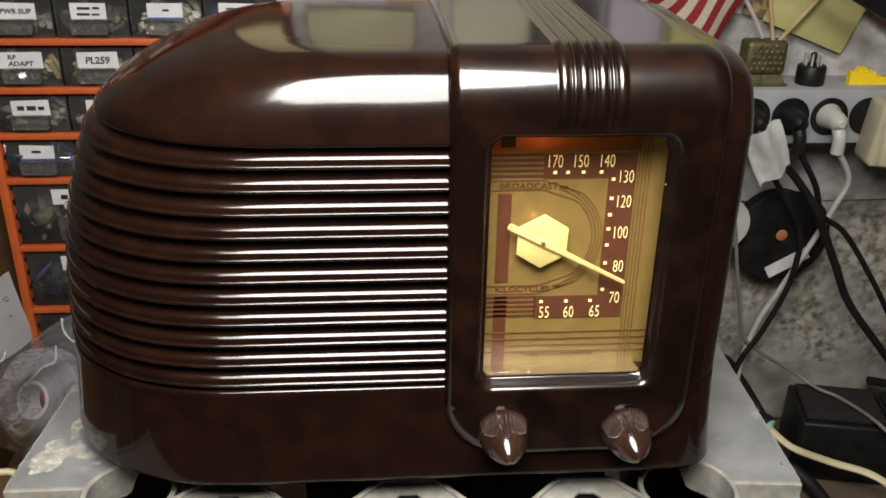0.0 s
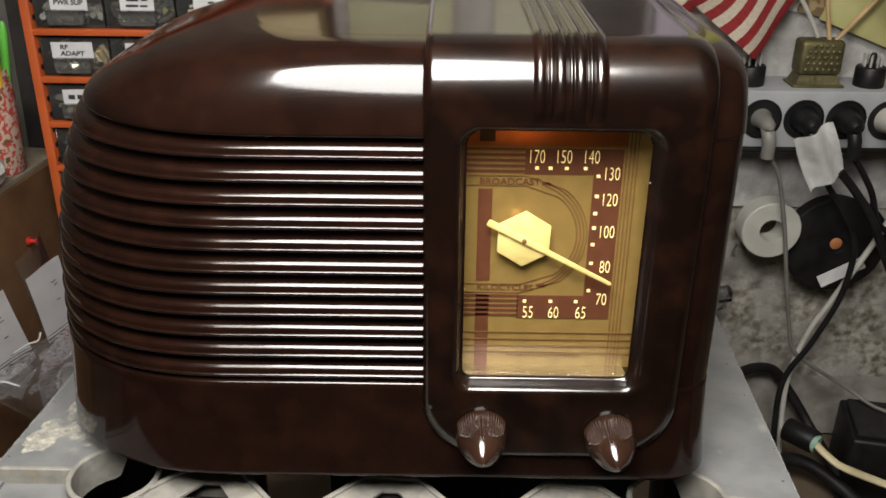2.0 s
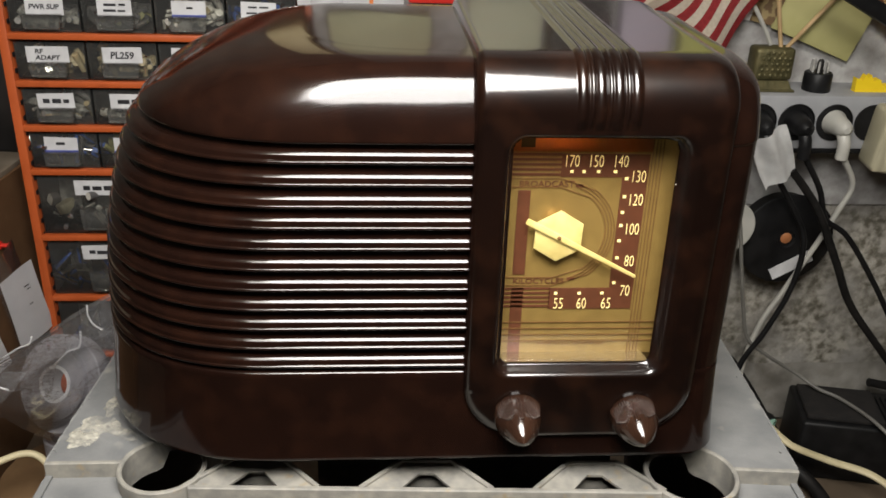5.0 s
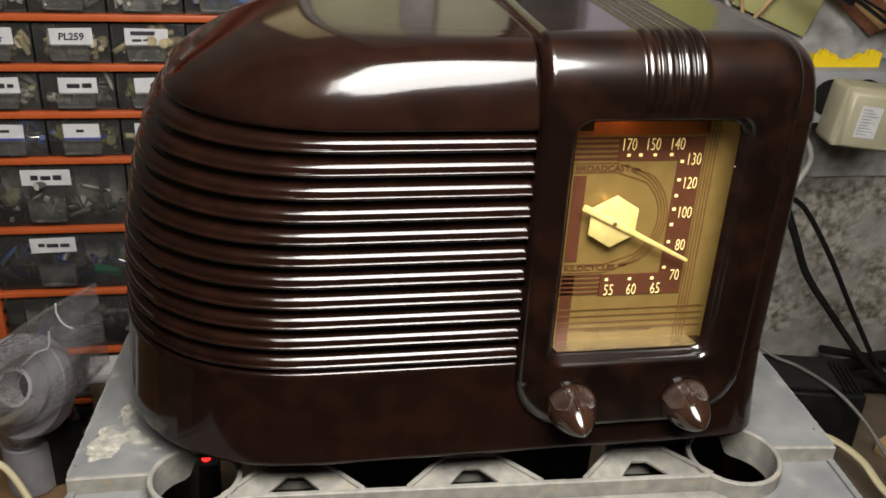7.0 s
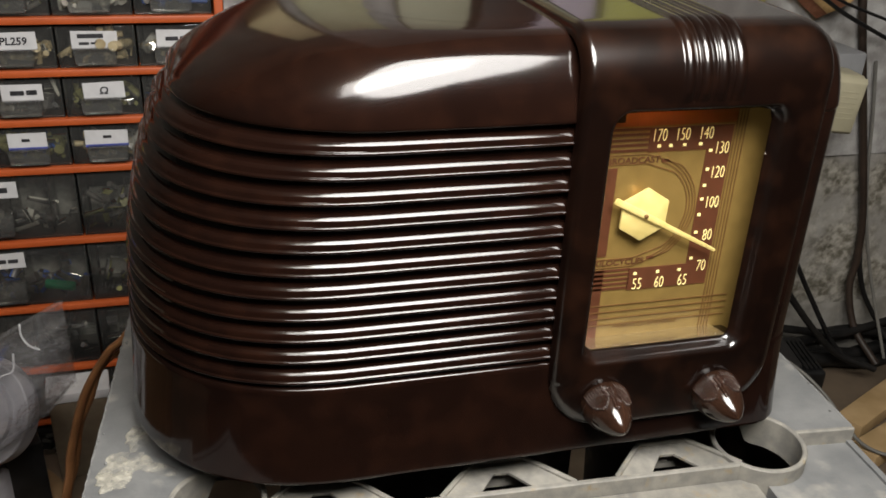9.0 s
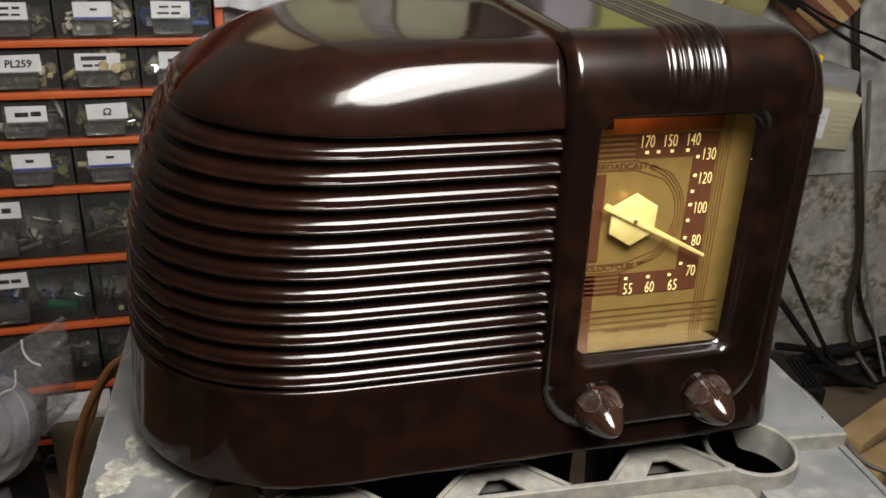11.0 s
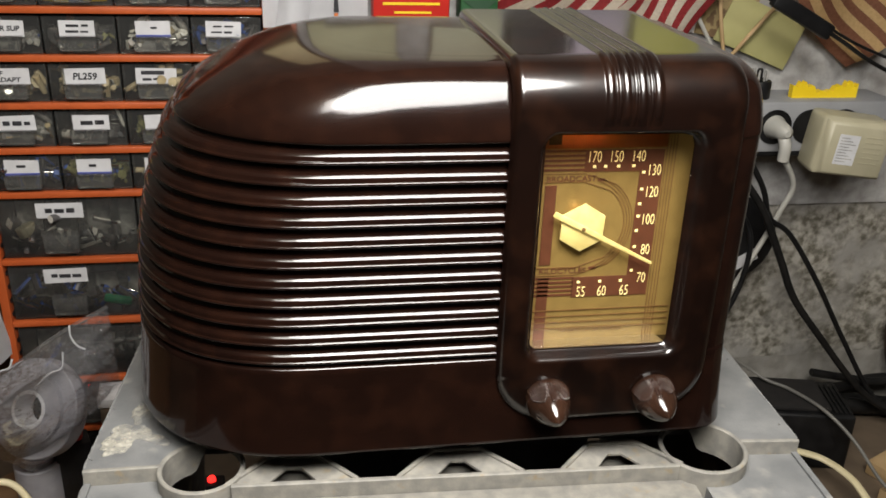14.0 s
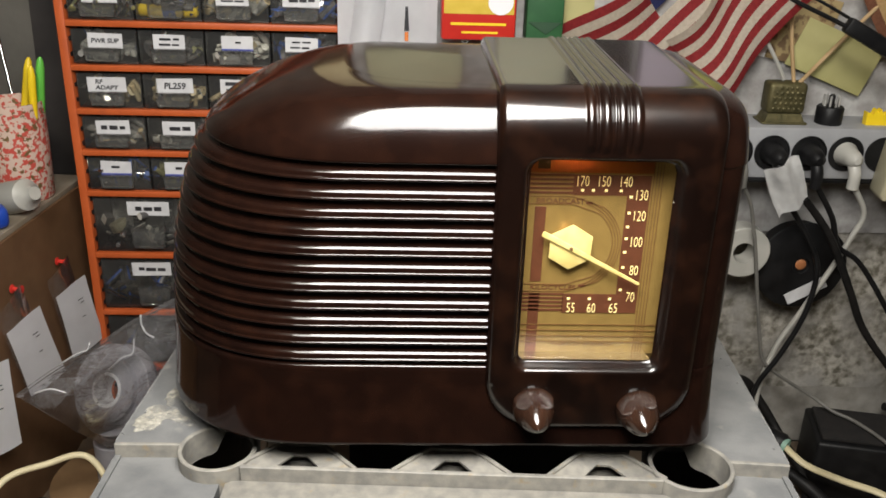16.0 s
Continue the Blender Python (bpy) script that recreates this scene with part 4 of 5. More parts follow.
    if tag is not None:
        lw, lh = (0.037 if w < 0.1 else 0.046) * r.uniform(0.86, 1.10), min(0.0160, h * 0.40)
        lz = z1 - 0.006 - lh
        tilt = r.uniform(-2.5, 2.5)
        lx = cx - lw / 2 + r.uniform(-0.003, 0.003)
        c = part("paper_label", moved(box((-lw / 2, -0.0004, -lh / 2), (lw / 2, 0, lh / 2)), pose(lx + lw / 2, yf - 0.0006, lz + lh / 2, 0, tilt, 0)), LABEL, d, "white handwritten paper label", 0)
        if tag == "blue":
            part("blue_stripe", plate(lx, lx + lw, lz - 0.0006, lz + 0.002, yf - 0.0011), BLUE_INK, c, smooth=0)
            scribble(lx + lw * 0.35, lx + lw * 0.62, lz + 0.005, lz + lh - 0.003, yf - 0.0011, c)
        elif tag in WORDS:
            k, gap = WORDS[tag]
            part("writing", lettering(tag, lx + lw * (0.5 - k), lx + lw * (0.5 + k), lz + gap, lz + lh - gap, yf - 0.0011, 0.025, 0.12), INK, c, smooth=0)
        elif tag == "scratch":
            part("scratched_out_bar", plate(lx + lw * 0.14, lx + lw * 0.70, lz + lh * 0.60, lz + lh * 0.84, yf - 0.0011), INK, c, smooth=0)
            scribble(lx + lw * 0.10, lx + lw * 0.76, lz + lh * 0.10, lz + lh * 0.50, yf - 0.0011, c)
        else:
            scribble(lx + lw * 0.14, lx + lw * 0.86, lz + 0.002, lz + lh - 0.002, yf - 0.0011, c, 2 if tag == "two" else 1)
    return d


TAGS = {10: ["one", "one", None, "one"], 9: ["one", None, "two", "one"], 8: ["PWR SUP", "two", "blue", "two"], 7: ["RF\nADAPT", "PL259", "scratch", "one"], 6: ["one", "one", "\u03a9", "one"],
        5: ["blue", "blue", "blue", None], 4: ["one", None], 3: ["one", None], 2: [None, None], 1: [None, None], 0: [None, None]}
BOXES = {}
for row, tags in TAGS.items():
    n = len(tags)
    a, w = CX0 + 0.0092, (CX1 - CX0 - 0.0180) / n
    for i, tag in enumerate(tags):
        BOXES[row, i] = drawer(a + i * w + 0.0009, a + (i + 1) * w - 0.0009, RAILS[row] + 0.0031, RAILS[row + 1] - 0.0045, tag, row * 10 + i)


# larger things lying at the front of some drawers
for row, i, name, x, z, r, half, turn, mt in ((9, 1, "yellow_handle", -0.302, 1.1372, 0.0066, 0.013, 4, YELLOW), (9, 1, "blue_cap", -0.2845, 1.1372, 0.0062, 0.0075, -20, BLUE_PLASTIC),
                                              (9, 1, "yellow_handle", -0.267, 1.1376, 0.0068, 0.011, -3, YELLOW), (3, 0, "green_connector", -0.2790, 0.8190, 0.0048, 0.0140, 12, GREEN_PLASTIC),
                                              (8, 2, "white_roll", -0.226, 1.0920, 0.0075, 0.010, 0, LABEL), (6, 1, "pale_tube", -0.300, 1.0010, 0.0045, 0.014, 6, MIXED[2]),
                                              (4, 0, "cream_bobbin", -0.362, 0.900, 0.010, 0.006, 70, CREAM_PLASTIC)):
    part(name, moved(lathe([(0.0, -half), (r * 0.8, -half), (r, -half * 0.85), (r, half * 0.8), (r * 0.7, half), (0.0, half)], 20), pose(x, 0.5500 if name == "green_connector" else 0.5555, z, 0, 90 + turn, 0)), mt, BOXES[row, i], smooth=40)


# ---- on the wall behind ----
strip = thing("power_strip", "grey multi-way mains socket strip fixed along the wall", "power strip")
SF, SZ = 0.500, 1.016
part("housing", box((0.235, SF, SZ - 0.0285), (0.558, WALL - 0.001, SZ + 0.0270), 0.003), STRIP, strip)
part("lower_edge", box((0.236, SF + 0.002, SZ - 0.0335), (0.557, WALL - 0.001, SZ - 0.0290), 0.001), BLACK, strip)
SOCKETS = [0.262 + 0.0393 * i for i in range(7)]
for x in SOCKETS:
    s = part("socket", moved(lathe([(0.0188, 0.0), (0.0188, 0.0010), (0.0176, 0.0012), (0.0170, -0.004), (0.0166, -0.0120), (0.0, -0.0121)], 32), pose(x, SF - 0.0005, SZ, 90)), BLACK, strip, "round recessed black socket")
    for dx in (-0.0095, 0.0095):
        part("pin_hole", moved(lathe([(0.0024, 0), (0.0024, 0.0006), (0.0, 0.0007)], 10), pose(x + dx, SF + 0.0110, SZ, 90)), CHROME, s)


def plug(name, x, material, label, drop, r=0.0112, cord=0.0030):
    p = thing(name, label, "plug")
    part("plug_body", moved(lathe([(r + 0.002, -0.010), (r + 0.002, 0.0), (r, 0.004), (r * 0.86, 0.016), (r * 0.70, 0.024), (r * 0.3, 0.028)], 24), pose(x, SF - 0.001, SZ, 90, 0, 0)), material, p)
    part("cord_grip", tube([(x, SF - 0.018, SZ - 0.002), (x + 0.002, SF - 0.024, SZ - 0.014), (x + 0.003, SF - 0.023, SZ - 0.030)], 0.0062, 12), material, p)
    part("cord", tube(drop, cord, 10), material, p)
    return p


plug("grey_plug", SOCKETS[1], CABLE_GREY, "grey plug with a thin cord hanging from the strip",
     [(0.3043, 0.477, 0.990), (0.322, 0.488, 0.965), (0.334, 0.494, 0.93), (0.3446, 0.50, 0.8935), (0.3533, 0.50, 0.850), (0.3655, 0.50, 0.795), (0.3745, 0.50, 0.766), (0.396, 0.50, 0.747), (0.441, 0.50, 0.718), (0.462, 0.485, 0.7075), (0.481, 0.468, 0.7050), (0.500, 0.424, 0.7035), (0.520, 0.388, 0.685), (0.545, 0.345, 0.648), (0.585, 0.318, 0.6425), (0.66, 0.30, 0.6425)], 0.0080, 0.0021)
plug("black_plug", SOCKETS[2], BLACK, "black mains plug in the grey strip",
     [(0.3436, 0.477, 0.990), (0.370, 0.486, 0.955), (0.392, 0.49, 0.925), (0.409, 0.488, 0.889), (0.406, 0.488, 0.835), (0.388, 0.49, 0.78), (0.366, 0.49, 0.73), (0.36, 0.47, 0.66)])
plug("black_plug", SOCKETS[3], BLACK, "black mains plug in the grey strip",
     [(0.3829, 0.477, 0.990), (0.412, 0.486, 0.95), (0.428, 0.49, 0.915), (0.458, 0.492, 0.893), (0.505, 0.495, 0.832), (0.56, 0.50, 0.75), (0.61, 0.49, 0.675), (0.65, 0.475, 0.648)])
plug("white_plug", SOCKETS[4], WHITE_PLASTIC, "white moulded plug with a grey-white cord",
     [(0.4222, 0.477, 0.990), (0.446, 0.487, 0.955), (0.441, 0.492, 0.925), (0.431, 0.500, 0.885), (0.406, 0.503, 0.824), (0.388, 0.505, 0.78), (0.375, 0.50, 0.72), (0.37, 0.47, 0.64)], 0.0108)
solid("black_cable", tube([(0.372, 0.474, 0.975), (0.394, 0.480, 0.952), (0.417, 0.482, 0.922), (0.450, 0.486, 0.863), (0.476, 0.488, 0.815), (0.522, 0.49, 0.760), (0.575, 0.49, 0.70), (0.615, 0.485, 0.665), (0.66, 0.47, 0.648)], 0.0042, 10), BLACK_RUBBER, "black cord running down from the taped joint", "cable")

# white tape wrapped round the black cords
bm = sheet(0.037, 0.058, 24, 20, lambda u, v: 0.0042 * math.sin(u * 8.5 + 1.1 * v) + 0.003 * math.sin(v * 4 + u * 2) + 0.0012 * noise.noise((u * 5, v * 5, 0)))
solid("crumpled_tape", moved(bm, pose(0.345, 0.462, 0.957, 0, -27, 8)), WHITE_TAPE, "crumpled white tape wrapped round black cords", "tape")

adapter = thing("mains_adapter", "cream mains adapter block with a printed label, plugged into the strip", "adapter", pose(0.4990, 0.4885, 1.002, 0, 6, -7))
bm = box((-0.045, -0.030, -0.0315), (0.030, 0.010, 0.0315), 0.006, 3)
part("case", bm, CREAM_PLASTIC, adapter)
part("front_cover", loft([[(-0.043, -0.0302, -0.0295), (0.0285, -0.0302, -0.0295), (0.0285, -0.0302, 0.0295), (-0.043, -0.0302, 0.0295)], [(-0.0385, -0.0368, -0.0262), (0.0255, -0.0368, -0.0262), (0.0255, -0.0368, 0.0262), (-0.0385, -0.0368, 0.0262)],
                            [(-0.0365, -0.0378, -0.0245), (0.0240, -0.0378, -0.0245), (0.0240, -0.0378, 0.0245), (-0.0365, -0.0378, 0.0245)]], True, False, True), CREAM_PLASTIC, adapter)
lab = part("rating_label", plate(-0.029, -0.007, -0.016, 0.016, -0.0380), LABEL, adapter, smooth=0)
for i in range(9):
    part("print_bar", plate(-0.027, -0.027 + 0.009 + 0.010 * ((i * 7) % 5) / 5, 0.0120 - i * 0.0031, 0.0128 - i * 0.0031, -0.0385, 0.0002), MIXED[0], lab, smooth=0)
for i in range(6):
    part("moulded_bar", plate(-0.001, 0.019, 0.0150 - i * 0.0055, 0.0163 - i * 0.0055, -0.0380, 0.0004), CREAM_PLASTIC, adapter, smooth=0)

# reel of white tape, flat black coil and the things on the strip
REEL = pose(0.332, WALL - 0.030, 0.899, 90, 0, 0)
solid("tape_reel", moved(lathe([(0.012, 0.0), (0.0285, 0.0), (0.0295, 0.001), (0.0295, 0.022), (0.0285, 0.023), (0.012, 0.023), (0.012, 0.0)], 40, False), REEL), WHITE_PLASTIC, "white reel of tape hanging on the wall", "tape reel")
coil = thing("cable_reel", "black cable reel with a copper-coloured core and a paper label", "reel")
part("flange", moved(lathe([(0.0505, 0.0), (0.052, 0.001), (0.052, 0.003), (0.050, 0.004), (0.010, 0.004), (0.009, 0.002), (0.0, 0.002)], 48), pose(0.408, WALL - 0.030, 0.876, 90)), BLACK, coil)
part("drum", moved(lathe([(0.046, -0.022), (0.046, 0.0)], 40), pose(0.408, WALL - 0.030, 0.876, 90)), BLACK_RUBBER, coil)
part("core_mark", moved(lathe([(0.0062, 0.0), (0.0062, 0.0012), (0.0050, 0.0020), (0.0, 0.0020)], 24), pose(0.408, WALL - 0.0315, 0.877, 90)), COPPER, coil)
part("paper_label", moved(box((-0.024, -0.0362, -0.007), (0.024, -0.0352, 0.007)), pose(0.418, WALL, 0.846, 0, -30, 0)), LABEL, coil, smooth=0)


def valve(x, y, z):
    v = thing("valve_base", "black valve base standing pins upward on the socket strip", "valve base", pose(x, y, z))
    part("base", lathe([(0.0135, 0), (0.0138, 0.001), (0.0138, 0.017), (0.0125, 0.0186), (0.0, 0.0187)], 28), BLACK, v)
    part("key", lathe([(0.0032, 0.0188), (0.0032, 0.0290), (0.0020, 0.0310), (0.0, 0.0312)], 16), BLACK_RUBBER, v)
    for i in range(8):
        a = 2 * math.pi * (i + 0.3) / 8
        part("pin", moved(lathe([(0.0012, 0.0188), (0.0012, 0.0290), (0.0006, 0.0302)], 10), pose(0.0078 * math.cos(a), 0.0078 * math.sin(a), 0)), MIXED[0], v)


TOP = SZ + 0.0270
valve(0.292, 0.523, TOP)
valve(0.404, 0.522, TOP)

holder = thing("flag_holder", "aged brass perforated holder standing on the strip", "holder", pose(0.353, 0.524, TOP))
part("foot", box((-0.024, -0.014, 0), (0.024, 0.014, 0.0025), 0.0008), BRASS, holder)
part("slope", loft([[(-0.021, -0.0125, 0.0026), (0.021, -0.0125, 0.0026), (0.021, 0.0125, 0.0026), (-0.021, 0.0125, 0.0026)],
                    [(-0.0175, -0.010, 0.011), (0.0175, -0.010, 0.011), (0.0175, 0.010, 0.011), (-0.0175, 0.010, 0.011)]], True, True, True), BRASS, holder)
part("body", box((-0.0200, -0.0115, 0.0111), (0.0200, 0.0115, 0.0430), 0.004, 3), BRASS, holder)
for i in range(6):
    for j in range(5):
        if (i, j) not in ((0, 4), (5, 4)):
            part("bead", moved(lathe([(0.0020, 0.0), (0.0018, 0.0008), (0.0008, 0.0014)], 8), pose(-0.0135 + i * 0.0054 + (j % 2) * 0.0015, -0.0113, 0.0165 + j * 0.0055, 90)), BRASS, holder)

yel = thing("yellow_bracket", "bright yellow toothed plastic strip lying on the socket strip", "bracket", pose(0.480, 0.520, TOP) @ Matrix.Diagonal((0.86, 1, 0.85, 1)))
teeth = [(-0.044, 0.0), (0.044, 0.0), (0.0445, 0.0175)]
for i in range(14):
    x = 0.042 - i * 0.0063
    dip = 0.008 if 4 < i < 9 else 0.0145
    teeth += [(x, dip + (0.006 if i in (1, 2, 11, 12) else 0.0)), (x - 0.003, dip + (0.0015 if i % 2 else -0.001))]
teeth += [(-0.0445, 0.0165)]
part("bar", prism(teeth, -0.004, 0.004), YELLOW, yel, smooth=20)


def flag(name, label, m, w, h, red, white, blue, phase, stripes=9, canton=True):
    """A small waving stick flag: stripes, canton and stars are cloth pieces of one flag."""
    f = thing(name, label, "flag", m, group="small flags")
    wave = lambda u, v: 0.009 * math.sin(u * 7 + phase + 2.2 * v) * (0.3 + u) + 0.006 * math.sin(v * 6 + phase)
    sway = lambda u, v: 0.07 * math.sin(u * 5 + phase + v)
    for i in range(stripes):
        a, b = i / stripes, (i + 1) / stripes
        u0 = 0.42 if a > 0.44 and canton else 0.0
        rows = [[((u0 + (1 - u0) * k / 16) * w, wave(u0 + (1 - u0) * k / 16, v), (v + sway(u0 + (1 - u0) * k / 16, v)) * h) for k in range(17)] for v in (a, (a + b) / 2, b)]
        bm = loft(rows, False)
        bmesh.ops.solidify(bm, geom=bm.faces[:], thickness=0.0005)
        part("stripe", bm, red if i % 2 == 0 else white, f, smooth=60)
    if not canton:
        return f
    c0 = 5 / stripes if stripes == 9 else 0.46
    rows = [[(0.42 * k / 10 * w, wave(0.42 * k / 10, v), (v + sway(0.42 * k / 10, v)) * h) for k in range(11)] for v in (c0, (1 + c0) / 2, 1.0)]
    bm = loft(rows, False)
    bmesh.ops.solidify(bm, geom=bm.faces[:], thickness=0.0005)
    field = part("canton", bm, blue, f, smooth=60)
    for i in range(5):
        for j in range(4):
            u, v = 0.05 + i * 0.08, c0 + (1 - c0) * (j + 0.6) / 4.3
            pts = []
            for k in range(10):
                r = 0.0026 if k % 2 == 0 else 0.0011
                pts.append((u * w + r * math.sin(k * math.pi / 5), (v + sway(u, v)) * h + r * math.cos(k * math.pi / 5)))
            y = wave(u, v) - 0.0012
            part("star", prism(pts, y - 0.0004, y), white, field, smooth=0)
    return f


FLIP = pose(0, 0, 0, 180)
flag("stick_flag", "small red and cream striped cloth flag on a stick", pose(0.288, 0.508, 1.149, 0, 129, 0) @ FLIP @ Matrix.Translation((-0.062, 0, -0.041)), 0.124, 0.082, RED_CLOTH, WHITE_CLOTH, BLUE_CLOTH, 0.4, 10, False)
flag("stick_flag", "small striped flag with blue canton behind another flag", pose(0.290, 0.532, 1.162, 0, 141, 0) @ FLIP, 0.16, 0.085, RED_CLOTH, WHITE_CLOTH, BLUE_CLOTH, 1.6)
flag("stick_flag", "faded tan and brown striped cloth flag on the wall", pose(0.413, 0.530, 1.176, 0, 49, 0), 0.142, 0.085, BROWN_CLOTH, TAN_CLOTH, BLUE_CLOTH, 2.4)
for name, pts, mt in (("white_flag_stick", [(0.349, 0.522, 1.088), (0.338, 0.520, 1.106), (0.322, 0.516, 1.128)], WHITE_PLASTIC),
                      ("wooden_flag_stick", [(0.360, 0.522, 1.085), (0.352, 0.528, 1.13), (0.345, 0.53, 1.18)], WOOD),
                      ("wooden_flag_stick", [(0.366, 0.522, 1.085), (0.402, 0.528, 1.125), (0.45, 0.53, 1.18)], WOOD)):
    solid(name, tube(pts, 0.0021, 8, 3), mt, "thin flag stick standing in the brass holder", "stick")

solid("envelope", moved(box((-0.046, -0.001, -0.026), (0.046, 0.001, 0.026), 0.0005), pose(0.408, WALL - 0.014, 1.108, 0, 21, 0)), OLIVE, "olive-green paper card stuck on the wall", "card")
solid("printed_card", moved(box((-0.030, -0.001, -0.036), (0.030, 0.001, 0.036), 0.0005), pose(0.372, WALL - 0.009, 1.135, 0, 12, 0)), surface("old_print", (0.33, 0.25, 0.12), (0.16, 0.10, 0.05), 0.7, 120, low=0.48, high=0.56), "brown printed card on the wall", "card")
solid("paper_slip", moved(box((-0.016, -0.001, -0.028), (0.016, 0.001, 0.028)), pose(0.330, WALL - 0.0075, 1.135, 0, 10, 0)), PAPER, "white paper slip behind the flags", "paper", smooth=0)
solid("yellow_card", moved(box((-0.020, -0.001, -0.030), (0.020, 0.001, 0.030)), pose(0.130, WALL - 0.008, 1.150, 0, -4, 0)), OLIVE, "pale yellow card on the wall", "card", smooth=0)

tin = thing("red_tin", "red and yellow printed tin on the wall", "tin")
part("tin_body", box((-0.0085, 0.514, 1.122), (0.0660, 0.538, 1.230), 0.003), RED, tin)
part("print_band", plate(-0.0060, 0.0635, 1.148, 1.226, 0.5138), surface("yellow_print", (0.55, 0.38, 0.03), (0.62, 0.44, 0.05), 0.5, 60), tin, smooth=0)
part("badge", moved(lathe([(0.0125, 0), (0.0125, 0.0006), (0.0, 0.0007)], 28), pose(0.050, 0.5133, 1.160, 90)), PAPER, tin)
part("print_bar", plate(0.001, 0.056, 1.1370, 1.1395, 0.5138), YELLOW, tin, smooth=0)
part("print_bar", plate(0.012, 0.048, 1.1290, 1.1310, 0.5138), YELLOW, tin, smooth=0)
solid("wall_hook", lathe([(0.004, 0), (0.0045, 0.002), (0.003, 0.0045), (0.0008, 0.0055)], 16), CHROME, "shiny screw head in the wall", "screw", pose(0.0180, WALL - 0.006, 1.1165, 90))
gb = thing("green_box", "dark green cardboard box on the wall", "box")
part("box_body", box((0.0760, 0.512, 1.123), (0.1130, 0.538, 1.220), 0.002), GREEN, gb)
part("flap", prism([(0.078, 1.142), (0.111, 1.142), (0.096, 1.130)], 0.5105, 0.5118), surface("green_flap", (0.012, 0.05, 0.02), (0.018, 0.06, 0.025), 0.6, 50), gb, smooth=0)
wp = thing("white_leaflet", "white paper leaflet with a small printed arrow, pinned up", "paper")
bm = sheet(0.100, 0.130, 14, 12, lambda u, v: 0.004 * math.sin(u * 6) + 0.003 * v)
part("leaf", moved(bm, pose(-0.1120, 0.530, 1.112)), PAPER, wp)
part("print_mark", prism([(-0.0450, 1.128), (-0.0400, 1.128), (-0.0415, 1.152), (-0.0440, 1.152)], 0.5245, 0.5250), INK, wp, smooth=0)
part("print_mark", plate(-0.0445, -0.0408, 1.118, 1.127, 0.5250), surface("orange_print", (0.6, 0.16, 0.03), (0.66, 0.2, 0.04), 0.6, 60), wp, smooth=0)
bm = sheet(0.030, 0.130, 8, 12, lambda u, v: -0.010 * math.sin(u * 3.1))
solid("curled_paper", moved(bm, pose(-0.1000, 0.524, 1.114, 0, 8, 0)), PAPER, "curled strip of white paper beside the drawers", "paper")

# black arm with cords across the upper corner, and the wall cable
arm = thing("clip_arm", "black flat spring arm with thin cords slung across the wall", "arm")
part("grip", moved(box((-0.038, -0.006, -0.008), (0.038, 0.006, 0.008), 0.003), pose(0.424, 0.495, 1.133, 0, 27, 0)), BLACK, arm)
part("rod", tube([(0.300, 0.50, 1.190), (0.335, 0.498, 1.171), (0.387, 0.496, 1.149), (0.464, 0.496, 1.113), (0.514, 0.50, 1.086), (0.60, 0.52, 1.05)], 0.0022, 8), BLACK, arm)
part("cord", tube([(0.330, 0.505, 1.186), (0.392, 0.50, 1.156), (0.46, 0.50, 1.120), (0.515, 0.505, 1.096), (0.61, 0.52, 1.066)], 0.0016, 8), BLACK, arm)
solid("wall_cable", tube([(0.548, WALL - 0.012, 1.35), (0.556, WALL - 0.012, 1.20), (0.569, WALL - 0.012, 1.108), (0.583, WALL - 0.012, 1.052), (0.618, WALL - 0.012, 0.935), (0.647, WALL - 0.014, 0.828), (0.656, WALL - 0.014, 0.768), (0.655, WALL - 0.016, 0.725), (0.664, 0.525, 0.675), (0.680, 0.49, 0.640)], 0.0046, 10), surface("dark_brown_cable", (0.022, 0.014, 0.010), (0.036, 0.023, 0.016), 0.5, 60), "thick dark brown cable running down the wall", "cable")
solid("wall_cable", tube([(0.652, WALL - 0.013, 0.800), (0.668, WALL - 0.013, 0.745), (0.690, WALL - 0.016, 0.700), (0.72, 0.51, 0.645)], 0.0032, 10), BLACK_RUBBER, "thin dark cable bending along the wall", "cable")
solid("wall_cable", tube([(0.612, WALL - 0.010, 1.02), (0.628, WALL - 0.010, 0.95), (0.645, WALL - 0.012, 0.86), (0.672, WALL - 0.02, 0.76), (0.70, 0.50, 0.64)], 0.0020, 8), CABLE_GREY, "thin pale cable on the wall", "cable")

# ---- on the bench, to the right ----
dev = thing("black_instrument", "large black instrument lying on the bench among cables", "instrument", pose(0.505, 0.442, 0.6205, 0, 0, -12))
part("case", box((-0.075, -0.018, 0.0005), (0.040, 0.060, 0.074), 0.004, 3), BLACK, dev)
part("lid", moved(box((-0.07, -0.012, 0), (0.012, 0.052, 0.006), 0.002), pose(0, 0, 0.0745)), BLACK_FELT, dev)
for i in range(4):
    part("vent_slat", box((0.0165 + i * 0.0055, -0.012, 0.0741), (0.0195 + i * 0.0055, 0.048, 0.0765), 0.0008), BLACK_RUBBER, dev)
solid("black_cable_loop", tube([(0.24, 0.44, 0.64), (0.31, 0.50, 0.72), (0.367, 0.535, 0.72), (0.395, 0.53, 0.69), (0.418, 0.51, 0.655), (0.43, 0.45, 0.632), (0.40, 0.39, 0.628)], 0.0055, 10), BLACK_RUBBER, "black rubber cable looped on the bench", "cable")
solid("black_cable_loop", tube([(0.25, 0.36, 0.63), (0.32, 0.42, 0.66), (0.38, 0.45, 0.66), (0.43, 0.41, 0.64), (0.44, 0.34, 0.628)], 0.0075, 10), BLACK_RUBBER, "thick black cable curled on the bench", "cable")
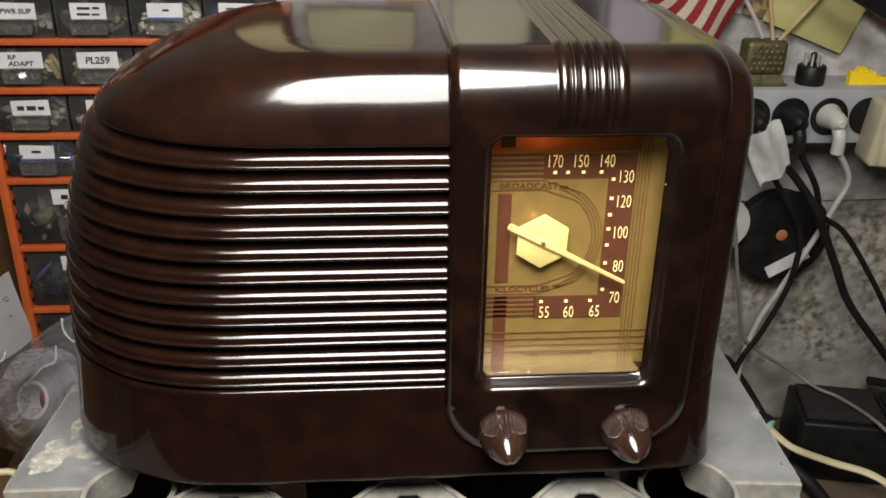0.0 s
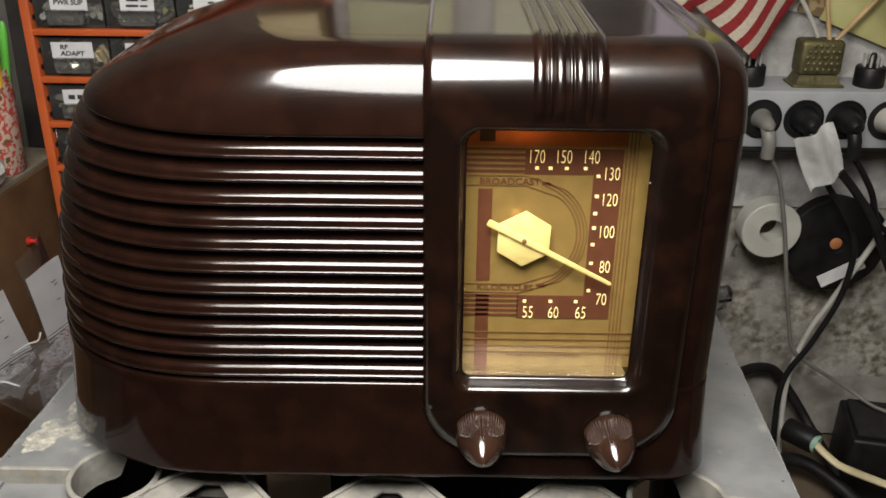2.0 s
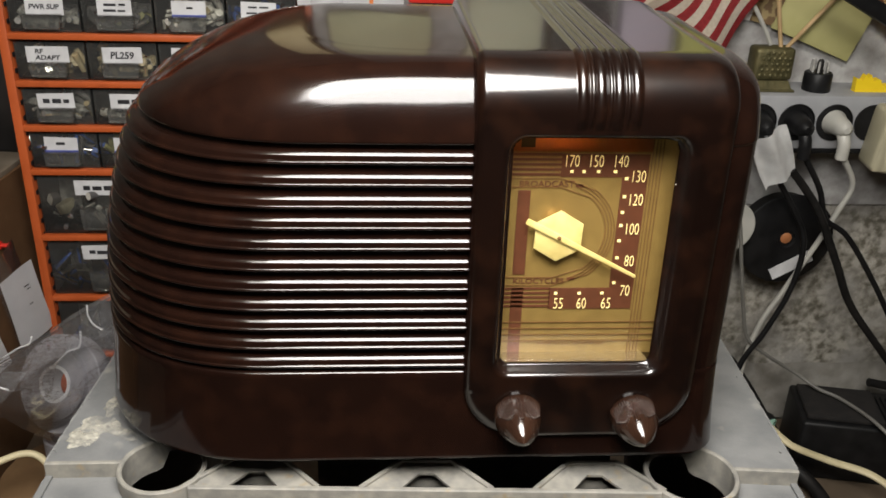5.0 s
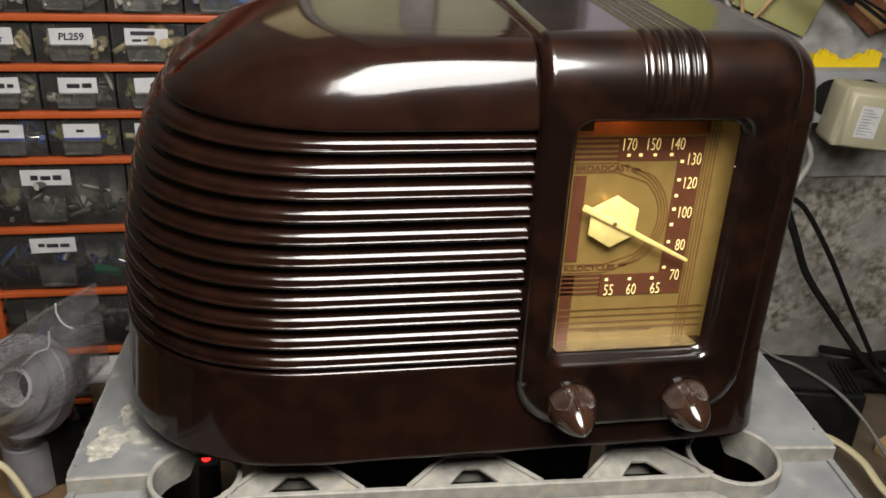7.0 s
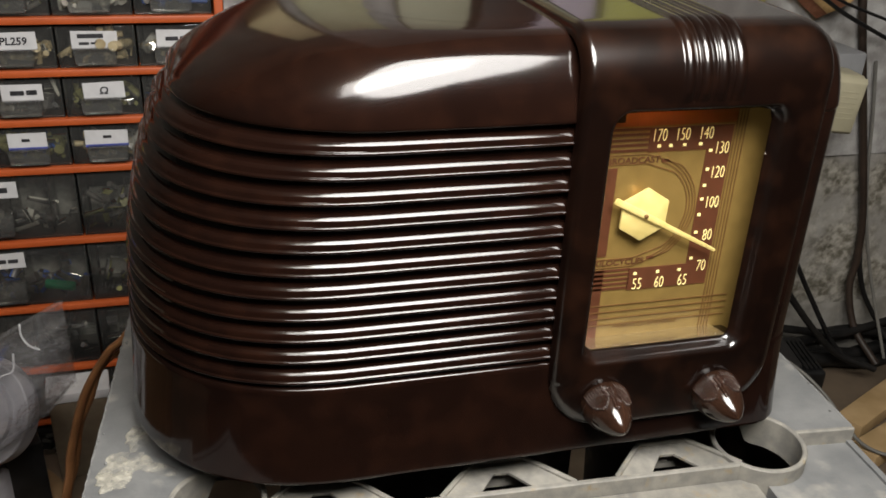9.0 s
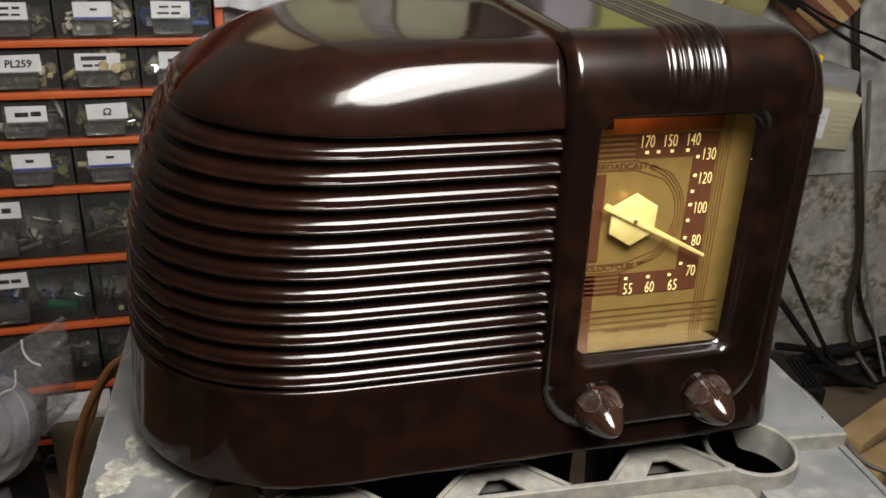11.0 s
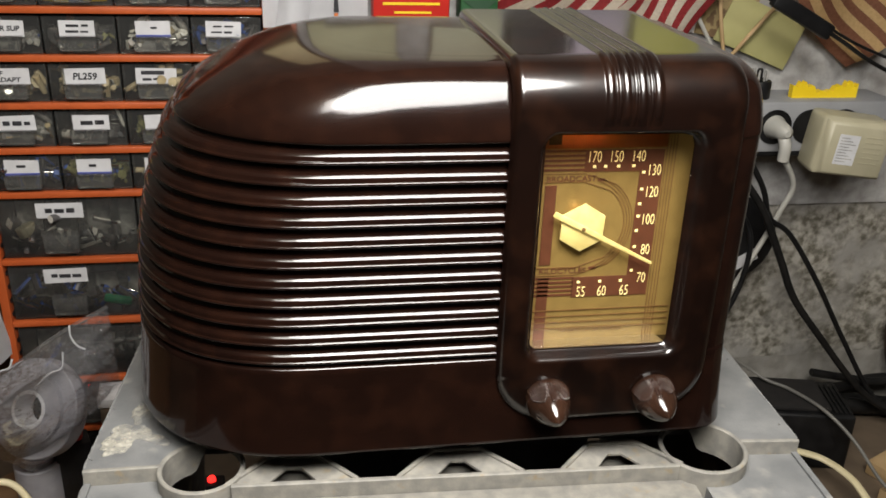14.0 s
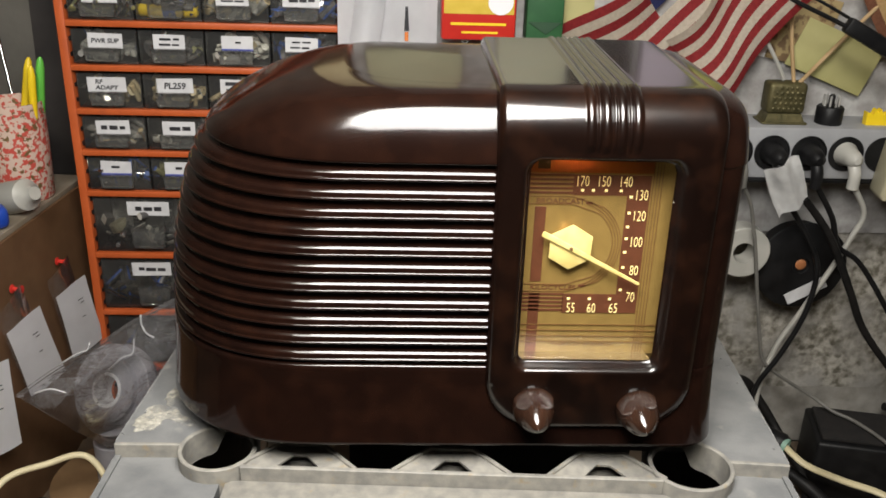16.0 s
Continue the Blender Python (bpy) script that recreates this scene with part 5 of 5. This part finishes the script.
for k, (y, z, r) in enumerate(((0.528, 0.633, 0.0095), (0.512, 0.652, 0.0085), (0.526, 0.671, 0.0070), (0.508, 0.634, 0.0080), (0.518, 0.686, 0.0050))):
    line = [(0.545 + 0.045 * i, y + 0.005 * math.sin(i * 1.7 + 1.9 * k) + 0.002 * i, z + 0.005 * math.sin(i * 1.3 + 2.1 * k) - 0.0035 * i * (z > 0.64)) for i in range(8)]
    solid("heaped_cable", tube(line, r, 12), BLACK_RUBBER, "thick black cable lying in a heap along the wall", "cable", group="heaped cables")
cl = thing("cream_lead", "cream flat lead with a green-ringed inline plug on the bench", "lead")
part("lead", tube([(0.383, 0.427, 0.700), (0.392, 0.412, 0.695), (0.405, 0.403, 0.689), (0.447, 0.404, 0.670), (0.487, 0.390, 0.662), (0.506, 0.358, 0.656), (0.512, 0.318, 0.646), (0.54, 0.26, 0.632), (0.62, 0.22, 0.6255)], 0.0045, 10, 8, 0.65), CABLE_CREAM, cl)
part("plug_body", moved(lathe([(0.011, 0.0), (0.0125, 0.002), (0.0125, 0.03), (0.010, 0.034)], 20), pose(0.362, 0.452, 0.700, 0, 92, -45)), BLACK, cl)
part("green_ring", moved(lathe([(0.0095, 0.0), (0.0095, 0.005), (0.0075, 0.005), (0.0075, 0.0), (0.0095, 0.0)], 24, False), pose(0.382, 0.429, 0.700, 0, 100, -45)), surface("pale_green", (0.22, 0.38, 0.30), (0.28, 0.45, 0.36), 0.5, 40), cl)
for i, (x, y, z, a, w) in enumerate(((0.655, 0.435, 0.6210, 25, 0.19), (0.625, 0.372, 0.6210, 20, 0.16), (0.60, 0.27, 0.6210, 33, 0.20))):
    solid("wood_batten", moved(box((-w / 2, -0.016, 0.0), (w / 2, 0.016, 0.018), 0.0012), pose(x, y, z, 0, 0, a)), WOOD, "loose pale wooden batten on the bench", "batten", group="loose battens")
bits = thing("parts_bag", "clear bag with small parts hanging under the reel", "bag")
bm = sheet(0.060, 0.085, 16, 18, lambda u, v: 0.006 * noise.noise((u * 4, v * 5, 2)) - 0.008 * math.sin(math.pi * u))
part("bag_sheet", moved(bm, pose(0.245, 0.520, 0.795)), BAG, bits)
part("clear_capsule", moved(lathe([(0.004, 0), (0.009, 0.004), (0.009, 0.016), (0.003, 0.02)], 16), pose(0.290, 0.520, 0.818, 0, 80, 0)), GLASS, bits)
part("orange_cap", moved(lathe([(0.0045, 0), (0.0045, 0.008)], 12), pose(0.281, 0.519, 0.822, 0, 80, 0)), RED, bits)

# ---- to the left: board, cup, bags and tape ----
side = thing("side_cupboard", "brown hardboard side of a low cupboard with things pinned to it", "cupboard")
SIDE = pose(-0.4330, 0.52, 0.0, 0, 0, -6)
part("carcass", moved(box((-0.40, -0.40, 0.0), (-0.004, 0.12, 0.9205), 0.001), SIDE), BOARD, side)
part("side_board", moved(box((-0.0038, -0.40, 0.0), (0.0, 0.12, 0.9245)), SIDE), BOARD, side, smooth=0)
part("cupboard_top", moved(box((-0.40, -0.40, 0.9210), (-0.0042, 0.12, 0.930), 0.001), SIDE), surface("dusty_top", (0.22, 0.18, 0.13), (0.30, 0.26, 0.2), 0.75, 40), side)


def pinned(y, z, w, h, tilt):
    p = thing("pinned_bag", "small clear bag with a white note, hung by a red push-pin", "bag", SIDE @ pose(0.0008, y, z, 0, 0, 90), group="pinned bags")
    note = sheet(w, h, 8, 10, lambda u, v: -0.016 - 0.003 * math.sin(u * 3 + v * 2))
    at = pose(-w * 0.35, -0.004, -h - 0.018, 0, tilt, 0) @ pose(0, 0, 0, 0, 0, -27)
    slip = part("note", moved(note, at), PAPER, p, "white paper note")
    for dx, dz, q in ((0.52, 0.78, 0.006), (0.58, 0.73, 0.004), (0.52, 0.52, 0.004)):
        part("writing_bar", moved(plate(0, q, 0, 0.0008, -0.0205), at @ pose(w * dx, 0, h * dz)), INK, slip, smooth=0)
    bag = sheet(w * 1.15, h * 1.25, 10, 12, lambda u, v: -0.010 - 0.004 * math.sin(u * 3.1) - 0.002 * noise.noise((u * 5, v * 5, y)))
    part("clear_bag", moved(bag, pose(-w * 0.42, -0.004, -h * 1.25, 0, tilt, 0)), THIN_BAG, p)
    pin = part("push_pin", moved(lathe([(0.0045, 0.0), (0.0045, 0.001), (0.0022, 0.002), (0.0022, 0.008), (0.0040, 0.0095), (0.0040, 0.011), (0.002, 0.0115)], 16), pose(0, -0.004, 0, 90)), RED, p)
    return p


pinned(0.012, 0.866, 0.044, 0.090, -13)
pinned(-0.082, 0.877, 0.044, 0.092, -16)
pinned(-0.180, 0.862, 0.042, 0.090, 4)

cup = thing("pen_pot", "round pot printed with candy pattern, holding pens and tools", "pot", pose(-0.463, 0.565, 0.9305))
part("pot", lathe([(0.028, 0.0), (0.0300, 0.003), (0.0315, 0.06), (0.032, 0.108), (0.0305, 0.108), (0.029, 0.05), (0.0275, 0.004), (0.0, 0.004)], 36), CANDY, cup)
for name, x, y, lean, mt, r, h in (("yellow_pen", -0.012, 0.010, (-6, 10), YELLOW, 0.0045, 0.152), ("yellow_pen", 0.016, -0.004, (4, 6), YELLOW, 0.0042, 0.15), ("green_pen", 0.014, 0.008, (2, 8), BRIGHT_GREEN, 0.0045, 0.156),
                                   ("screwdriver", -0.014, -0.010, (-6, -4), BLACK, 0.0022, 0.22), ("tweezers", 0.004, 0.014, (-12, -10), CHROME, 0.0018, 0.21)):
    part(name, moved(lathe([(r * 0.7, 0.006), (r, 0.012), (r, h - 0.012), (r * 0.75, h - 0.004), (r * 0.3, h)], 12), pose(x, y, 0, lean[0], lean[1], 0)), mt, cup)
wb = thing("white_bottle", "squat white plastic bottle lying beside the pot", "bottle", pose(-0.4520, 0.510, 0.9310))
part("bottle", moved(lathe([(0.010, -0.03), (0.0165, -0.026), (0.0175, 0.0), (0.0165, 0.022), (0.009, 0.028), (0.007, 0.036)], 24), pose(0, 0, 0.0178, 0, 72, -30)), WHITE_PLASTIC, wb)
solid("blue_clamp", moved(box((-0.030, -0.014, 0.0), (0.026, 0.014, 0.024), 0.008, 3), pose(-0.468, 0.462, 0.9305, 0, 0, 35)), BLUE_PLASTIC, "blue plastic clamp on the cupboard top", "clamp")


def tape_roll(name, label, m, r, hole, h):
    t = thing(name, label, "tape", m, group="tape rolls")
    part("roll", lathe([(hole + 0.003, 0.001), (r - 0.001, 0.001), (r, 0.002), (r, h - 0.007), (r - 0.001, h - 0.006), (r * 0.72, h - 0.006), (r * 0.71, h - 0.001), (hole + 0.003, h - 0.001)], 56, False), TAPE_SIDE, t)
    part("cardboard_core", lathe([(hole, 0.0), (hole + 0.003, 0.0), (hole + 0.003, h), (hole, h), (hole, 0.0)], 40, False), LABEL, t)
    return t


tape_roll("tape_roll", "wide roll of white tape in a clear bag, standing tilted", pose(-0.318, 0.380, 0.796, 62, 0, -26), 0.045, 0.014, 0.024)
tape_roll("tape_roll", "white roll of tape standing under a larger roll", pose(-0.338, 0.396, 0.6735, 0, 0, 0), 0.022, 0.011, 0.060)
wl = thing("round_wooden_box", "low round stained wooden box under the tape", "box", pose(-0.345, 0.402, 0.6525))
BROWN_BOX = surface("stained_wood", (0.16, 0.095, 0.045), (0.22, 0.135, 0.065), 0.6, 25, 8, 0.1, 90)
part("box_base", lathe([(0.0, 0.0), (0.062, 0.0), (0.063, 0.001), (0.063, 0.016), (0.0, 0.016)], 48), BROWN_BOX, wl)
part("box_lid", lathe([(0.0, 0.0162), (0.065, 0.0162), (0.066, 0.0172), (0.066, 0.0200), (0.065, 0.0208), (0.0, 0.0208)], 48), BROWN_BOX, wl)
solid("dark_box", box((-0.016, -0.012, 0.0), (0.016, 0.012, 0.070), 0.002), BLACK, "small black box beside the tape roll", "box", pose(-0.308, 0.405, 0.6735, 0, 0, 20))
solid("red_block", box((-0.013, -0.010, 0.0), (0.013, 0.010, 0.026), 0.004, 2), RED, "small red plastic block on a black box", "block", pose(-0.310, 0.405, 0.7438, 0, 0, 12))


def bag_sheet(n, seed, off):
    """One side of a crumpled bag, hung between its four corners."""
    a, b, c, d = Vector((-0.405, 0.345, 0.810)), Vector((-0.236, 0.300, 0.936)), Vector((-0.240, 0.330, 0.848)), Vector((-0.336, 0.370, 0.732))
    rows = []
    for j in range(n + 1):
        v, row = j / n, []
        for i in range(n + 1):
            u = i / n
            p = a * (1 - u) * (1 - v) + b * u * (1 - v) + c * u * v + d * (1 - u) * v
            w = 0.012 * noise.noise((u * 2.0 + seed, v * 2.4, seed)) + 0.003 * max(0.0, 1 - abs(noise.noise((u * 3, v * 3 + seed, 2))) * 5)
            p += Vector((0.25, -0.85, 0.45)) * (w + off * math.sin(math.pi * u) * math.sin(math.pi * v))
            row.append(p)
        rows.append(row)
    bm = loft(rows, False)
    bmesh.ops.solidify(bm, geom=bm.faces[:], thickness=0.0003)
    return bm


bag = thing("tape_bag", "crumpled clear polythene bag over the tape rolls", "bag")
part("front_sheet", bag_sheet(48, 1.3, 0.075), BAG, bag, smooth=70)
part("back_sheet", bag_sheet(30, 6.1, -0.075), BAG, bag, smooth=70)
part("folded_edge", tube([(-0.405, 0.345, 0.810), (-0.36, 0.335, 0.846), (-0.32, 0.322, 0.874), (-0.28, 0.312, 0.906), (-0.236, 0.300, 0.936)], 0.0016, 6), BAG, bag)
# thin pale tubes along the folds in place of streaks of shine
for pts in ([(-0.338, 0.295, 0.875), (-0.322, 0.294, 0.886), (-0.313, 0.293, 0.890), (-0.310, 0.294, 0.897)], [(-0.298, 0.294, 0.869), (-0.284, 0.293, 0.883), (-0.274, 0.292, 0.888), (-0.272, 0.294, 0.901)],
            [(-0.265, 0.297, 0.923), (-0.265, 0.296, 0.914), (-0.261, 0.295, 0.906), (-0.255, 0.295, 0.902)], [(-0.367, 0.297, 0.843), (-0.351, 0.296, 0.849), (-0.337, 0.296, 0.845)]):
    part("glint_streak", tube(pts, 0.0008, 6, 4), GLINT, bag, smooth=100)
tray = thing("wooden_tray", "low dark wooden tray standing on the bench", "tray")
part("tray_top", box((-0.415, 0.10, 0.640), (-0.200, 0.50, 0.6520), 0.001), BENCH, tray)
part("tray_body", box((-0.411, 0.105, 0.6208), (-0.205, 0.495, 0.6395), 0.001), BOARD, tray)
solid("dark_board", moved(box((-0.042, -0.003, 0.0), (0.042, 0.003, 0.40), 0.001), pose(-0.442, 0.690, 0.915, -3, 0, 0)), surface("dark_grey_board", (0.022, 0.02, 0.02), (0.045, 0.04, 0.038), 0.7, 20), "dark grey board leaning behind the pen pot", "board")
solid("magenta_cord", tube([(-0.420, 0.66, 0.93), (-0.425, 0.655, 1.02), (-0.412, 0.65, 1.08), (-0.430, 0.65, 1.15), (-0.41, 0.65, 1.25)], 0.003, 8), surface("magenta_cable", (0.25, 0.03, 0.16), (0.3, 0.04, 0.2), 0.5, 40), "thin magenta cable hanging beside the drawers", "cable")
solid("brown_cable", tube([(0.00, 0.116, 1.030), (-0.03, 0.20, 1.0095), (-0.075, 0.305, 1.0095), (-0.125, 0.344, 0.985), (-0.165, 0.346, 0.930), (-0.200, 0.344, 0.879), (-0.217, 0.344, 0.862), (-0.2385, 0.344, 0.825), (-0.2543, 0.344, 0.776), (-0.2587, 0.342, 0.753), (-0.266, 0.32, 0.70), (-0.232, 0.29, 0.6565)], 0.0060, 12, 8, 0.5), CABLE_BROWN, "brown flat flex hanging behind the crate", "cable")
solid("brown_cable", tube([(0.02, 0.116, 1.022), (-0.02, 0.235, 1.0085), (-0.070, 0.320, 1.0085), (-0.115, 0.356, 0.975), (-0.158, 0.358, 0.915), (-0.195, 0.356, 0.868), (-0.223, 0.352, 0.846), (-0.235, 0.350, 0.818), (-0.247, 0.352, 0.790), (-0.256, 0.352, 0.750), (-0.272, 0.34, 0.70), (-0.27, 0.31, 0.6565)], 0.0038, 10, 8, 0.6), CABLE_BROWN, "brown flat flex hanging behind the crate", "cable")
solid("white_lead", tube([(-0.405, 0.20, 0.6552), (-0.425, 0.26, 0.700), (-0.419, 0.308, 0.735), (-0.383, 0.333, 0.741), (-0.345, 0.345, 0.739), (-0.300, 0.30, 0.70), (-0.25, 0.26, 0.6552)], 0.0032, 10), CABLE_CREAM, "cream thin lead lying on the bench", "cable")
carton = thing("small_carton", "small brown cardboard carton with white lid behind the cables", "carton", pose(-0.266, 0.476, 0.6525, 0, 0, 6))
part("carton_body", box((-0.027, -0.016, 0.0), (0.027, 0.016, 0.088), 0.0012), surface("brown_card", (0.13, 0.10, 0.065), (0.18, 0.14, 0.095), 0.8, 60, 6, 0.1, 300), carton)
part("carton_lid", moved(box((-0.0285, -0.0175, 0.0), (0.0285, 0.0175, 0.010), 0.0012), pose(0, 0, 0.0884, 0, 2, 0)), LABEL, carton, "white card lid")
jar = thing("black_jar", "small black jar with a white label on the bench", "jar", pose(-0.392, 0.318, 0.6525))
part("jar_body", lathe([(0.017, 0.0), (0.0185, 0.002), (0.0185, 0.036), (0.016, 0.042), (0.014, 0.05)], 28), BLACK, jar)
part("jar_label", lathe([(0.0188, 0.010), (0.0188, 0.026)], 28, False), LABEL, jar)
solid("cream_block", box((-0.014, -0.012, 0.0), (0.014, 0.012, 0.026), 0.003), CREAM_PLASTIC, "small cream terminal block on the bench", "block", pose(-0.318, 0.318, 0.6525, 0, 0, 20))

# seen in the gloss of the radio's top: cards and boxes higher on the wall
for name, label, x0, x1, z0, z1, dy, c in (("beige_box", "plain beige box on the wall", -0.172, -0.112, 1.285, 1.52, 0.055, (0.58, 0.48, 0.27)),
                                           ("olive_board", "olive grey board on the wall", -0.088, 0.012, 1.262, 1.52, 0.03, (0.45, 0.44, 0.28)),
                                           ("grey_card", "grey-green card on the wall", 0.050, 0.122, 1.262, 1.52, 0.02, (0.47, 0.47, 0.34)),
                                           ("black_case", "black case hung on the wall", 0.128, 0.185, 1.270, 1.52, 0.04, (0.02, 0.018, 0.017)),
                                           ("lilac_card", "pale lilac card on the wall", 0.200, 0.250, 1.262, 1.52, 0.02, (0.50, 0.44, 0.52)),
                                           ("lime_card", "yellow-green card on the wall", 0.262, 0.335, 1.262, 1.52, 0.02, (0.48, 0.48, 0.14))):
    solid(name, box((x0, WALL - 0.008 - dy, z0), (x1, WALL - 0.007, z1), 0.002), surface(name, c, tuple(q * 1.15 for q in c), 0.6, 30), label, name.split("_")[1])
LED, LED_DROP = (-0.1776, 0.3823, 0.7007), -0.0799
led = thing("indicator_lamp", "tiny glowing red indicator lamp down inside the crate", "indicator", pose(LED[0], LED[1], LED[2]))
part("lens", lathe([(0.0042, -0.001), (0.0042, 0.001), (0.0032, 0.0028), (0.0003, 0.0040)], 14), lit(surface("red_lens", (0.6, 0.01, 0.01), (0.6, 0.01, 0.01), 0.3), (1.0, 0.02, 0.015), 3.0), led)
part("switch_body", box((-0.012, -0.009, LED_DROP), (0.012, 0.009, -0.0012), 0.002), BLACK, led)
